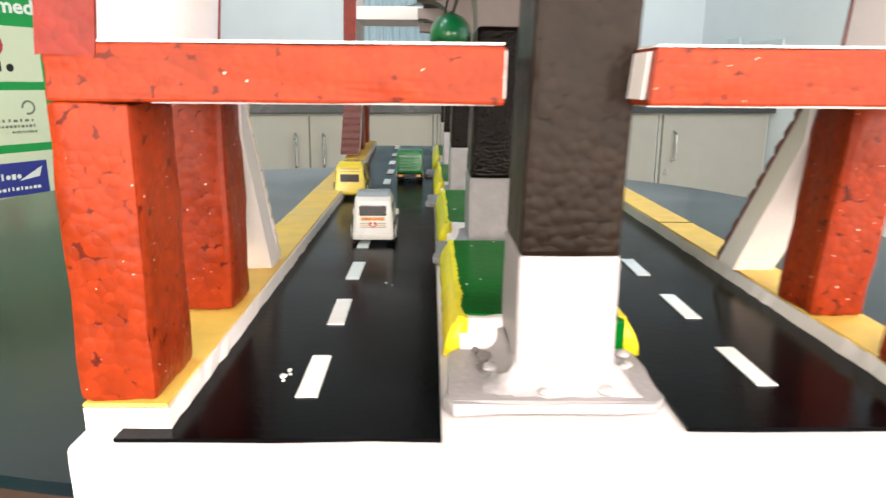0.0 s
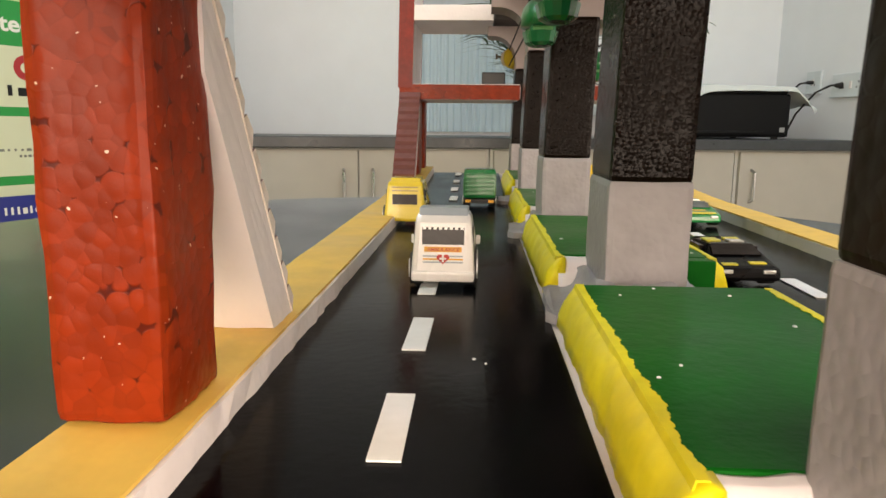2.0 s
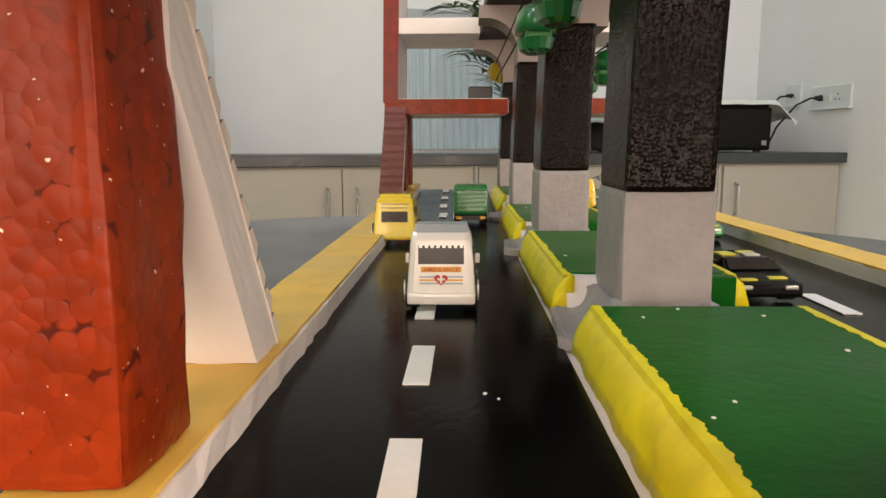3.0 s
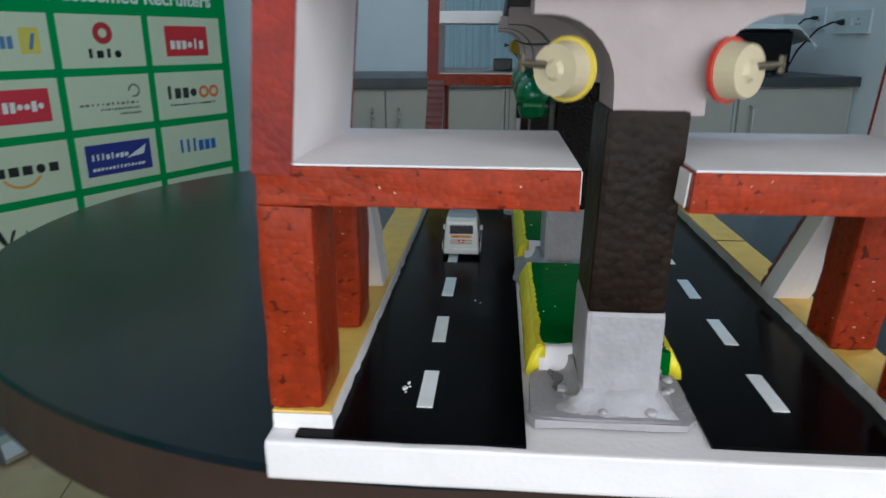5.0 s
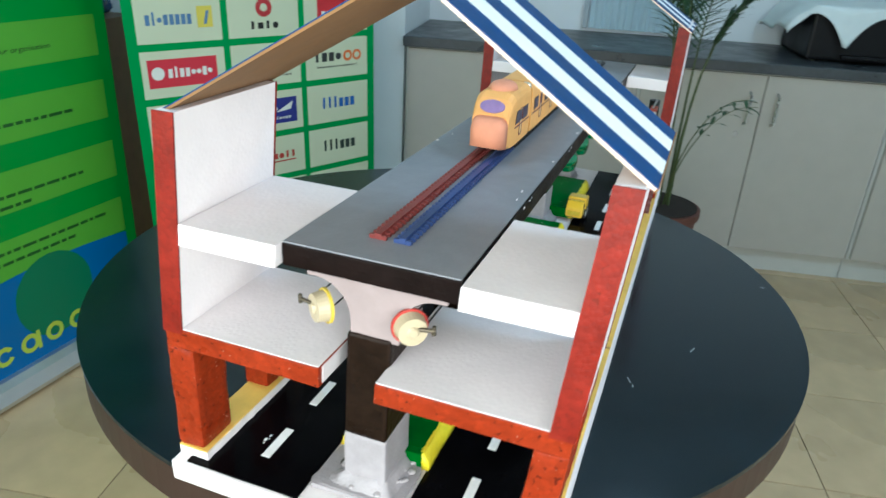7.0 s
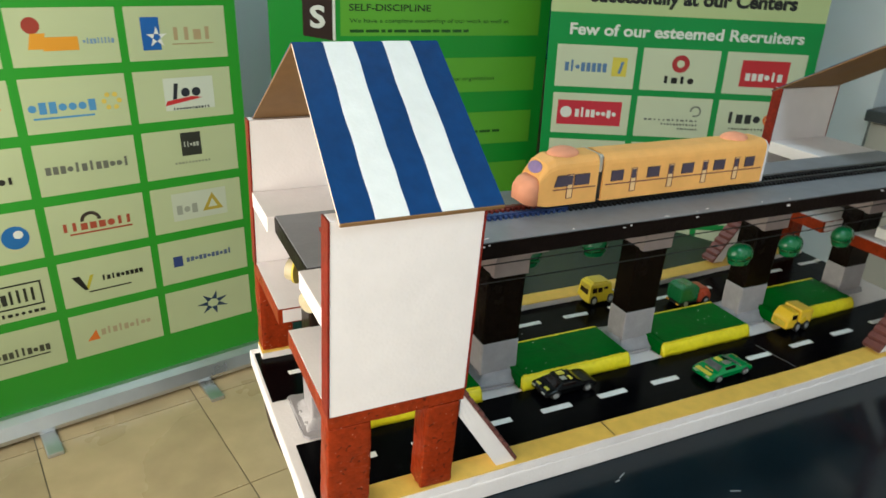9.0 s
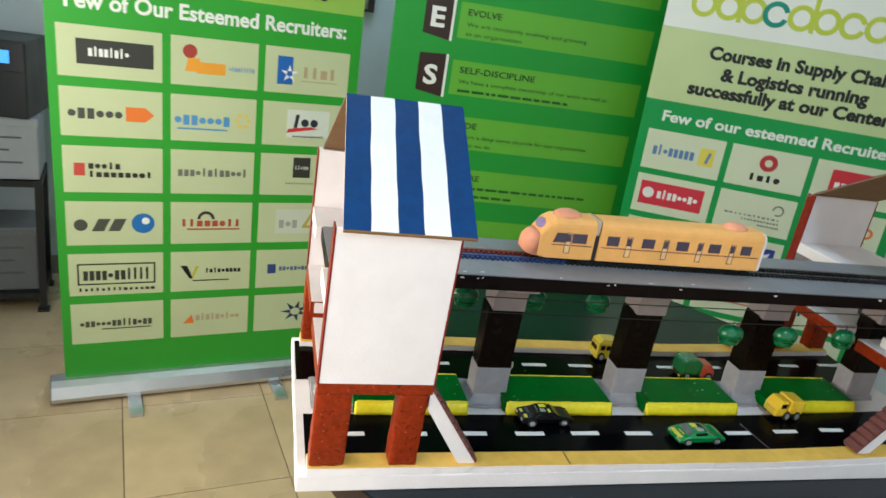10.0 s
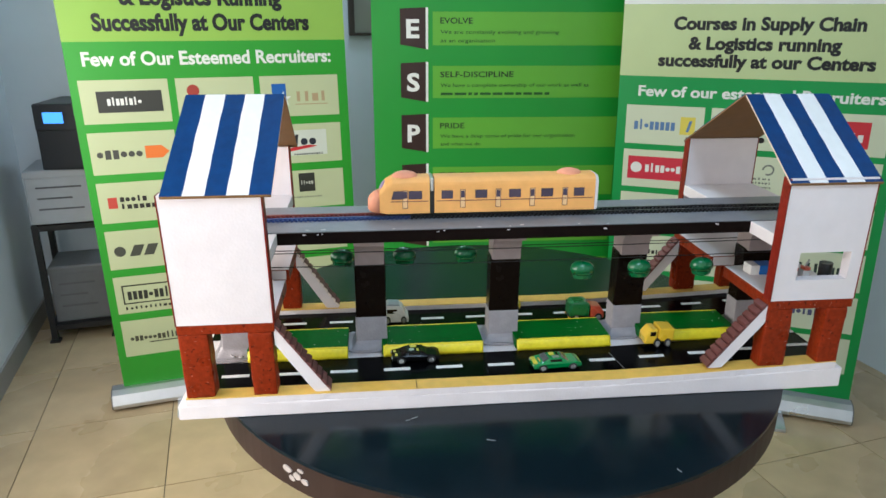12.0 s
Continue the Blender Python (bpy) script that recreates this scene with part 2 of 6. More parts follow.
def part(name, bm, material, parent=None, label="", smooth=False):
    me = bpy.data.meshes.new(name)
    if smooth:
        for f in bm.faces:
            f.smooth = True
    bm.to_mesh(me)
    bm.free()
    mats = material if isinstance(material, (list, tuple)) else [material]
    for x in mats:
        me.materials.append(x)
    ob = new(name, me)
    if parent is not None:
        ob.parent = parent
    if label:
        ob["label"] = label
    return ob


def share(name, source, m, parent):
    """Another piece on the same mesh."""
    ob = new(name, source.data)
    ob.parent = parent
    ob.matrix_basis = m
    return ob


def thing(name, label, category, group="", at=(0, 0, 0), rz=0, kind=""):
    ob = new(name)
    ob.empty_display_size = 0.02
    ob.matrix_basis = pose(*at, 0, 0, rz)
    return tagged(ob, label, category, group, kind)


# ---------------------------------------------------------------- room
FZ = -0.1
# the room stands askew to the model: its own axes start at a joint of the floor tiles
ROOM_TURN = 11.4
ROOM = pose(0.754, 1.366, 0, 0, 0, ROOM_TURN)
RU0, RU1, RV0, RV1, RH = -3.53, 1.06, -2.07, 2.05, 2.78
WU0, WU1, WZ0, WZ1 = -2.3, 0.3, 0.62, 1.68


def in_room(u, v, z=0.0, rz=0.0):
    return ROOM @ pose(u, v, z, 0, 0, rz)


def setting(name, bm, material, label, category):
    ob = part(name, bm, material)
    ob.matrix_basis = ROOM
    return tagged(ob, label, category, kind="structure")


setting("ground", bx(RU0 - 0.1, RU1 + 0.1, RV0 - 0.1, RV1 + 0.1, FZ - 0.1, FZ - 0.004), GROUT, "dark grout bed under the floor tiles", "floor")
for nm, dims in (("wall_west", (RU0 - 0.1, RU0, RV0 - 0.1, RV1 + 0.1, FZ - 0.004, RH)), ("wall_east", (RU1, RU1 + 0.1, RV0 - 0.1, RV1 + 0.1, FZ - 0.004, RH)),
                 ("wall_north", (RU0, RU1, RV1, RV1 + 0.1, FZ - 0.004, RH)), ("wall_pier", (-1.93, -1.53, 1.46, RV1, FZ - 0.004, RH))):
    setting(nm, bx(*dims), WALL, "smooth white painted room wall", "wall")
# the opening is added, unseen, to go with the warm light behind the start
bm = bx(RU0, WU0, RV0 - 0.1, RV0, FZ - 0.004, RH)
box(bm, WU1, RU1, RV0 - 0.1, RV0, FZ - 0.004, RH)
box(bm, WU0, WU1, RV0 - 0.1, RV0, FZ - 0.004, WZ0)
box(bm, WU0, WU1, RV0 - 0.1, RV0, WZ1, RH)
setting("wall_south", bm, WALL, "white painted wall with an added opening for light", "wall")
setting("ceiling", bx(RU0, RU1, RV0, RV1, RH, RH + 0.1), CEIL, "plain white ceiling", "ceiling")
sk = mat("skirting_grey", (0.30, 0.29, 0.26), 0.5, var=0.06)
for dims in ((RU0, RU0 + 0.012, RV0 + 0.012, RV1, FZ, FZ + 0.09), (RU1 - 0.012, RU1, RV0, 1.42, FZ, FZ + 0.09), (RU0, RU1 - 0.012, RV0, RV0 + 0.012, FZ, FZ + 0.09)):
    setting("baseboard", bx(*dims), sk, "grey tiled skirting along the wall", "baseboard")

# ---------------------------------------------------------------- round table
TX, TY, TR = -0.099, 0.538, 0.531
table = thing("round_table", "round dark laminate table with chipped brown edge", "table", at=(TX, TY, FZ))
TH = 0.75 - FZ
bm = bmesh.new()
cyl(bm, (0, 0, TH - 0.006), (0, 0, TH), TR, seg=128)
part("tabletop", bm, TABLE_TOP, table, "dark slate laminate top with scratches")
bm = bmesh.new()
cyl(bm, (0, 0, TH - 0.056), (0, 0, TH - 0.0062), TR - 0.0015, seg=128)
part("edge_band", bm, TABLE_EDGE, table, "worn brown edge band")
chip_mat = mat("bare_chip", (0.42, 0.37, 0.34), 0.7, var=0.15)
for ang, z, w, h in ((-43.5, -0.026, 0.016, 0.008), (-41.2, -0.03, 0.013, 0.009), (-39.6, -0.034, 0.012, 0.007), (-42.4, -0.038, 0.01, 0.007), (-40.4, -0.019, 0.012, 0.004)):
    bm = bmesh.new()
    n = 11
    rnd = random.Random(int(ang * 10))
    pts = [(w * (0.5 + 0.2 * rnd.random()) * math.cos(2 * math.pi * i / n), h * (0.5 + 0.25 * rnd.random()) * math.sin(2 * math.pi * i / n)) for i in range(n)]
    c = part("edge_chip", prism(bm, pts, pose(0, 0, 0), 0.0018), chip_mat, table, "bare pale chip in the edge")
    a = radians(ang)
    c.matrix_basis = Matrix.Translation(((TR - 0.0015) * math.cos(a), (TR - 0.0015) * math.sin(a), TH + z)) @ Matrix.Rotation(a, 4, "Z") @ Matrix(((0, 0, 1, 0), (1, 0, 0, 0), (0, 1, 0, 0), (0, 0, 0, 1)))
bm = bmesh.new()
cyl(bm, (0, 0, 0.0), (0, 0, TH - 0.056), 0.30, seg=8)
bmesh.ops.rotate(bm, verts=bm.verts[:], cent=(0, 0, 0), matrix=Matrix.Rotation(radians(-7), 3, "Z"))
ped = part("pedestal", bm, PEDESTAL, table, "dark brown panelled pedestal")
for k in range(8):
    a = 2 * math.pi * k / 8 + radians(-7)
    bm = bmesh.new()
    cyl(bm, (0.299 * math.cos(a), 0.299 * math.sin(a), 0.0), (0.299 * math.cos(a), 0.299 * math.sin(a), TH - 0.057), 0.004, seg=6)
    part("corner_bead", bm, TABLE_EDGE, ped)

SCRATCH = mat("pale_scratch", (0.3, 0.31, 0.32), 0.6, var=0.2)
for x, y, l, a in ((0.212, 0.363, 0.012, 115), (0.218, 0.352, 0.007, 95), (0.283, 0.472, 0.013, 70), (0.38, 0.72, 0.009, 20)):
    sc_ = part("scratch", bx(-l / 2, l / 2, -0.0007, 0.0007, 0, 0.0003), SCRATCH, table, "pale scratch in the laminate")
    sc_.matrix_basis = pose(x - TX, y - TY, TH + 0.0001, 0, 0, a)

# ---------------------------------------------------------------- model base
ZB, ZR = 0.7735, 0.7752
BX0, BX1, BL = -0.1815, 0.1845, 1.087
base = thing("model_base_board", "white foam base board with two black roads", "model base", at=(0, 0, 0.75))
Z0 = 0.75


def lz(ob):
    """Parts are drawn in world height under the raised base."""
    ob.location.z -= Z0
    return ob


def rise(y):
    """The foam board bows up a little towards its far end."""
    return 0.0125 * min(1.0, max(0.0, (y - 0.70) / 0.36)) ** 1.2


def bow(bm, above=0.7, off=0.0):
    for v in bm.verts:
        if v.co.z > above:
            v.co.z += rise(v.co.y + off)
    return bm


def strip(x0, x1, y0, y1, z0, z1, n=24, skew=0.0):
    """A long flat strip in n lengths, so that it follows the board; skew moves its far end sideways."""
    bm = bmesh.new()
    rings = []
    for i in range(n + 1):
        y = y0 + (y1 - y0) * i / n
        k = skew * (y - y0) / (y1 - y0)
        rings.append([bm.verts.new((x + k, y, z)) for x, z in ((x0, z0), (x1, z0), (x1, z1), (x0, z1))])
    for u, v in zip(rings, rings[1:]):
        for j in range(4):
            bm.faces.new((u[j], u[(j + 1) % 4], v[(j + 1) % 4], v[j]))
    bm.faces.new(rings[0][::-1])
    bm.faces.new(rings[-1])
    bmesh.ops.recalc_face_normals(bm, faces=bm.faces)
    return bm


bm = bx(BX0, BX1, 0, BL, 0.7505, ZB, 0.002)
lz(part("slab", bow(roughen(bm, 0.0012, 45, 9), 0.766), FOAM_WHITE, base))
for x0, x1, y0 in ((-0.166, -0.045, 0.004), (0.05, 0.168, 0.012)):
    lz(part("road", bow(strip(x0, x1, y0, BL - 0.004, ZB - 0.001, ZR)), ROAD, base, "glossy black road sheet"))
# lane marks
dash = lz(part("lane_mark", bx(-0.0045, 0.0045, -0.0225, 0.0225, ZR + 0.0002, ZR + 0.0008), DASH, base, "white lane mark"))
dash.location.x, dash.location.y = -0.101, 0.0605
for k in range(1, 12):
    share("lane_mark", dash, pose(-0.1005 - 0.0008 * k + 0.0006 * (k % 3), 0.0605 + 0.0895 * k, dash.location.z + rise(0.0605 + 0.0895 * k), 0, 0, 0.6 * math.sin(k * 2.1)), base)
end_mark = lz(part("lane_mark", bx(-0.0045, 0.0045, -0.006, 0.0055, ZR + 0.0002, ZR + 0.0008), DASH, base))
end_mark.location.x, end_mark.location.y = -0.11, 1.0755
end_mark.location.z += rise(1.0755)
for k in range(12):
    share("lane_mark", dash, pose(0.0985 + 0.0006 * (k % 2), 0.072 + 0.0895 * k, dash.location.z + rise(0.072 + 0.0895 * k), 0, 0, 0.6 * math.sin(k * 1.7 + 1)), base)
for gx, gy, gr in ((-0.1135, 0.067, 0.0014), (-0.115, 0.0605, 0.0018), (-0.1125, 0.0625, 0.001), (-0.114, 0.0555, 0.0009), (-0.078, 0.21, 0.0008), (-0.074, 0.205, 0.0006), (-0.083, 0.395, 0.0008)):
    bm = bmesh.new()
    ball(bm, (gx, gy, ZR), gr * 0.85, gr * 1.5, gr * 0.3, 10)
    roughen(bm, gr * 0.6, 900)
    lz(part("glue_spot", bm, DASH, base, "dried white glue spot", smooth=True))
bm = strip(-0.034, 0.034, -0.0006, 0.0006, 0, 0.0005, 2)
seam = part("road_seam", bm, mat("road_seam_grey", (0.12, 0.12, 0.12), 0.6), base, "thin pale seam across the road sheet")
seam.matrix_basis = pose(0.108, 0.723, ZR - Z0 + rise(0.723) + 0.0002, 0, 0, 7)
# yellow footpaths
for x0, x1 in ((BX0 + 0.001, -0.1475), (0.153, BX1 - 0.001)):
    bm = strip(x0, x1, 0.012, BL - 0.012, ZB, 0.7835, 120)
    lz(part("footpath", bow(roughen(bm, 0.0018, 140)), FOAM_WHITE, base, "raised footpath strip of white foam"))
    bm = strip(x0 + 0.0006, x1 - 0.0012, 0.0125, BL - 0.0125, 0.7838, 0.785, 60)
    lz(part("footpath_top", bow(roughen(bm, 0.0004, 120)), YELLOW_PATH, base, "ochre yellow painted footpath top"))

crack = part("path_crack", strip(0.1535, 0.1825, -0.0006, 0.0006, 0, 0.0006, 3), mat("crack_brown", (0.09, 0.06, 0.02), 0.8), base, "dark crack across the footpath")
crack.matrix_basis = pose(0, 0.369, 0.7851 - Z0)

# ---------------------------------------------------------------- pillars and median islands
PX = 0.0066
PILLARS = [0.0655, 0.299, 0.539, 0.773, 1.013]
PILLAR_X = [0.0066, -0.0025, -0.0095, -0.012, -0.013]


def make_median(y0, y1, seed):
    g = thing("median_island", "green median strip with yellow painted kerbs", "road median", "median islands", at=(0.0055 - 0.004 * (y0 + y1) / 2, (y0 + y1) / 2, ZR + rise((y0 + y1) / 2)))
    h = (y1 - y0) / 2
    rnd = random.Random(seed)
    for s in (-1, 1):
        bm = bmesh.new()
        rings = []
        for i in range(49):
            y = -h + 0.003 + (2 * h - 0.004) * i / 48
            jit = [0.0011 * noise.noise(Vector((y * 60, j * 7.3, s * 5 + seed))) + 0.0005 * noise.noise(Vector((y * 230, j * 3.1, s))) for j in range(8)]
            pr = [(0.036, 0), (0.0475, 0), (0.0466, 0.005), (0.0452, 0.0105), (0.0432, 0.0145), (0.0405, 0.0176), (0.038, 0.0183), (0.036, 0.0183)]
            rings.append([bm.verts.new((s * (x + (jit[j] if 1 <= j <= 6 else 0)), y, max(0, z + (jit[j] * 0.8 if 2 <= j <= 4 else 0)))) for j, (x, z) in enumerate(pr)])
        for u, v in zip(rings, rings[1:]):
            for j in range(8):
                bm.faces.new((u[j], u[(j + 1) % 8], v[(j + 1) % 8], v[j]))
        bm.faces.new(rings[0])
        bm.faces.new(rings[-1])
        bmesh.ops.recalc_face_normals(bm, faces=bm.faces)
        k = part("kerb", bm, YELLOW_KERB, g, "rough yellow kerb", smooth=True)
        # brushed paint that runs unevenly over the green sheet
        bm = bmesh.new()
        n = 170
        rows = []
        for i in range(n + 1):
            y = -h + 0.006 + (2 * h - 0.008) * i / n
            w = 0.003 + 0.0016 * noise.noise(Vector((y * 38, s * 3 + seed, 0))) + 0.0011 * noise.noise(Vector((y * 190, s * 9, seed))) + rnd.uniform(-0.0004, 0.0004)
            rows.append([bm.verts.new(c) for c in ((s * (0.0408 - w), y, 0.0189), (s * 0.0408, y, 0.0189), (s * 0.0415, y, 0.0168))])
        for u, v in zip(rows, rows[1:]):
            for j in range(2):
                bm.faces.new((u[j], u[j + 1], v[j + 1], v[j]))
        bmesh.ops.recalc_face_normals(bm, faces=bm.faces)
        bmesh.ops.solidify(bm, geom=bm.faces[:], thickness=0.0004)
        part("paint_edge", bm, YELLOW_KERB, k)
    part("grass_strip", bx(-0.0395, 0.0395, -h + 0.011, h - 0.001, 0, 0.0186, 0.001), GREEN, g, "dark green sheet")
    for k in range(7):
        cr = rnd.uniform(0.0004, 0.0011)
        bm = bmesh.new()
        ball(bm, (rnd.uniform(-0.034, 0.034), rnd.uniform(-h + 0.015, h - 0.006), 0.0187), cr, cr * rnd.uniform(0.7, 1.4), cr * 0.5, 8)
        part("foam_crumb", bm, FOAM_WHITE, g, "white foam crumb")
    part("grass_end", bx(-0.008, 0.0395, -h + 0.001, -h + 0.0108, 0, 0.0184, 0.001), GREEN, g, "dark green sheet end")
    bm = bmesh.new()
    prism(bm, [(-h, 0), (-h + 0.0108, 0), (-h + 0.0108, 0.0178), (-h + 0.007, 0.0172), (-h + 0.0015, 0.008)], Matrix(((0, 0, 1, -0.0395), (1, 0, 0, 0), (0, 1, 0, 0), (0, 0, 0, 1))), 0.0312)
    part("end_block", roughen(bm, 0.0016, 90, 4), FOAM_WHITE, g, "white foam end", smooth=True)
    return g


for a, b in zip(PILLARS, PILLARS[1:]):
    make_median(a + 0.0165, b - 0.0415, int(a * 100))


def make_pillar(paint, slim=0.0):
    g = thing("viaduct_pillar", "black viaduct pillar with grey foot and flared grey cap", "pillar", "viaduct pillars", at=(PX, PILLARS[0], ZR))
    z = -ZR
    bm = bmesh.new()
    prism(bm, [(-0.05, -0.036), (-0.046, -0.0425), (0.034, -0.0425), (0.0395, -0.036), (0.041, 0.012), (0.03, 0.036), (-0.03, 0.036), (-0.047, 0.012)], Matrix.Diagonal((1 - 55 * slim, 1, 1, 1)), 0.0042)
    part("foot_plate", roughen(bm, 0.0018, 75, 4), FOAM_GREY, g, "lumpy grey foot plate")
    # uneven plaster round the foot
    bm = bmesh.new()
    rings = []
    for hx, hy, zz in ((0.0335, 0.0375, 0.0036), (0.027, 0.0335, 0.0072), (0.0232, 0.0298, 0.0115), (0.0212, 0.0277, 0.016)):
        rings.append([bm.verts.new((hx * x, hy * y, zz)) for x, y in [(-1 + i / 4, -1) for i in range(8)] + [(1, -1 + i / 4) for i in range(8)] + [(1 - i / 4, 1) for i in range(8)] + [(-1, 1 - i / 4) for i in range(8)]])
    for u, v in zip(rings, rings[1:]):
        for i in range(32):
            bm.faces.new((u[i], u[(i + 1) % 32], v[(i + 1) % 32], v[i]))
    bm.faces.new(rings[-1])
    part("plaster_fillet", roughen(bm, 0.0042, 140), FOAM_GREY, g, "smeared grey plaster round the foot", smooth=True)
    bm = bx(-0.0208 + slim, 0.0208 - slim, -0.0278, 0.0278, 0.004, 0.837 + z, 0.003)
    part("pillar_foot", roughen(bm, 0.0005, 60, 3), FOAM_GREY, g, "pale grey painted foot")
    bm = bx(-0.0202 + slim, 0.0202 - slim, -0.0272, 0.0272, 0.8355 + z, 0.942 + z, 0.003)
    for v in bm.verts:
        v.co.x += 0.03 * (v.co.z - 0.8355 - z)
    part("shaft", roughen(bm, 0.0004, 60, 3), paint, g, "glossy black painted foam shaft" if paint is FOAM_BLACK else "brown black painted foam shaft")
    right = [(0.022, -0.06)] + [(0.022 + 0.032 * (1 - math.cos(math.pi / 2 * i / 7)), -0.047 + 0.034 * math.sin(math.pi / 2 * i / 7)) for i in range(8)] + [(0.062, -0.013), (0.062, 0)]
    pts = right + [(-x, y) for x, y in right[::-1]]
    bm = bmesh.new()
    prism(bm, pts, Matrix(((1, 0, 0, 0.0075), (0, 0, 1, -0.025), (0, 1, 0, 0.9995 + z), (0, 0, 0, 1))), 0.05)
    part("cap", bm, CAP_GREY, g, "pinkish grey flared cap")
    return g


near_pillar = make_pillar(FOAM_NEAR_SHAFT)
rnd = random.Random(3)
GLUE = mat("glossy_glue", (0.36, 0.335, 0.345), 0.12, var=0.2, scale=120, bump=0.15, spec=0.7)
for k in range(16):
    a = rnd.uniform(math.pi * 1.05, math.pi * 1.95) if k < 11 else rnd.uniform(0, math.pi)
    r = rnd.uniform(0.0018, 0.0042)
    bm = bmesh.new()
    ball(bm, (0.0285 * math.cos(a) * rnd.uniform(0.9, 1.2), 0.0345 * math.sin(a) * rnd.uniform(0.95, 1.1), 0.0062), r, r * rnd.uniform(0.6, 1.3), r * 0.5, 10)
    part("glue_lump", bm, GLUE, near_pillar, "glossy glue lump", smooth=True)
SMEAR = mat("grey_glue_smear", (0.10, 0.09, 0.085), 0.3, var=0.5, scale=160, bump=0.3)
for cx, cy, w, h in ((-0.031, 0.004, 0.0035, 0.009), (-0.033, -0.007, 0.0025, 0.005), (-0.0345, 0.0105, 0.002, 0.004)):
    n = 16
    pts = [(cx + w * rnd.uniform(0.55, 1.1) * math.cos(2 * math.pi * i / n), cy + h * rnd.uniform(0.55, 1.1) * math.sin(2 * math.pi * i / n)) for i in range(n)]
    part("glue_smear", roughen(prism(bmesh.new(), pts, pose(0, 0, 0.0056), 0.001), 0.0006, 300), SMEAR, near_pillar, "dark dried glue smear")
pil = make_pillar(FOAM_BLACK, 0.0022)
pil.location = (PILLAR_X[1], PILLARS[1], ZR)
for x, y in list(zip(PILLAR_X, PILLARS))[2:]:
    copy_thing(pil, pose(x, y, ZR))

# ---------------------------------------------------------------- viaduct deck
DX0, DX1 = -0.0595, 0.0925
deck = thing("viaduct_deck", "long grey viaduct deck with black edges", "viaduct deck", at=((DX0 + DX1) / 2, 0.5525, 1.0002))
dw = (DX1 - DX0) / 2
part("deck_slab", roughen(bx(-dw, dw, -0.53, 0.53, 0, 0.0195, 0.001), 0.0008, 40, 4), FOAM_BROWN, deck, "black painted edges")
part("deck_top", bx(-dw + 0.001, dw - 0.001, -0.529, 0.529, 0.0199, 0.0212), DECK, deck, "grey painted running surface")

rnd = random.Random(11)
for k in range(26):
    side = 1 if k % 3 else -1
    y, w, h = rnd.uniform(-0.37, 0.37), rnd.uniform(0.002, 0.007), rnd.uniform(0.001, 0.0026)
    n = 9
    pts = [(w * rnd.uniform(0.35, 0.6) * math.cos(2 * math.pi * i / n), h * rnd.uniform(0.35, 0.65) * math.sin(2 * math.pi * i / n)) for i in range(n)]
    if k % 2:
        m = Matrix(((0, 0, side, side * dw), (1, 0, 0, y), (0, 1, 0, rnd.uniform(0.014, 0.0185)), (0, 0, 0, 1)))
    else:
        m = pose(side * (dw - rnd.uniform(0.003, 0.012)), y, 0.0211, 0, 0, rnd.uniform(60, 120))
    part("paint_chip", prism(bmesh.new(), pts, m, 0.0007), FOAM_WHITE, deck, "bare white chip in the paint")

# ---------------------------------------------------------------- stations
STEP_PALE = mat("pale_step_paint", (0.76, 0.68, 0.62), 0.6, var=0.2, scale=120, kind="foam", bump=0.15)


def wall_with_hole(x0, x1, y0, y1, z0, z1, hole):
    """One wall board; the window is cut through it."""
    if not hole:
        return bx(x0, x1, y0, y1, z0, z1, 0.0008)
    a, b, c, d = hole
    bm = bmesh.new()
    ring = lambda x: ([bm.verts.new((x, y, z)) for y, z in ((y0, z0), (y1, z0), (y1, z1), (y0, z1))], [bm.verts.new((x, y, z)) for y, z in ((a, c), (b, c), (b, d), (a, d))])
    (o0, i0), (o1, i1) = ring(x0), ring(x1)
    for i in range(4):
        j = (i + 1) % 4
        for f in ((o0[i], o0[j], i0[j], i0[i]), (o1[i], o1[j], i1[j], i1[i]), (o0[i], o0[j], o1[j], o1[i]), (i0[i], i0[j], i1[j], i1[i])):
            bm.faces.new(f)
    bmesh.ops.recalc_face_normals(bm, faces=bm.faces)
    return bm


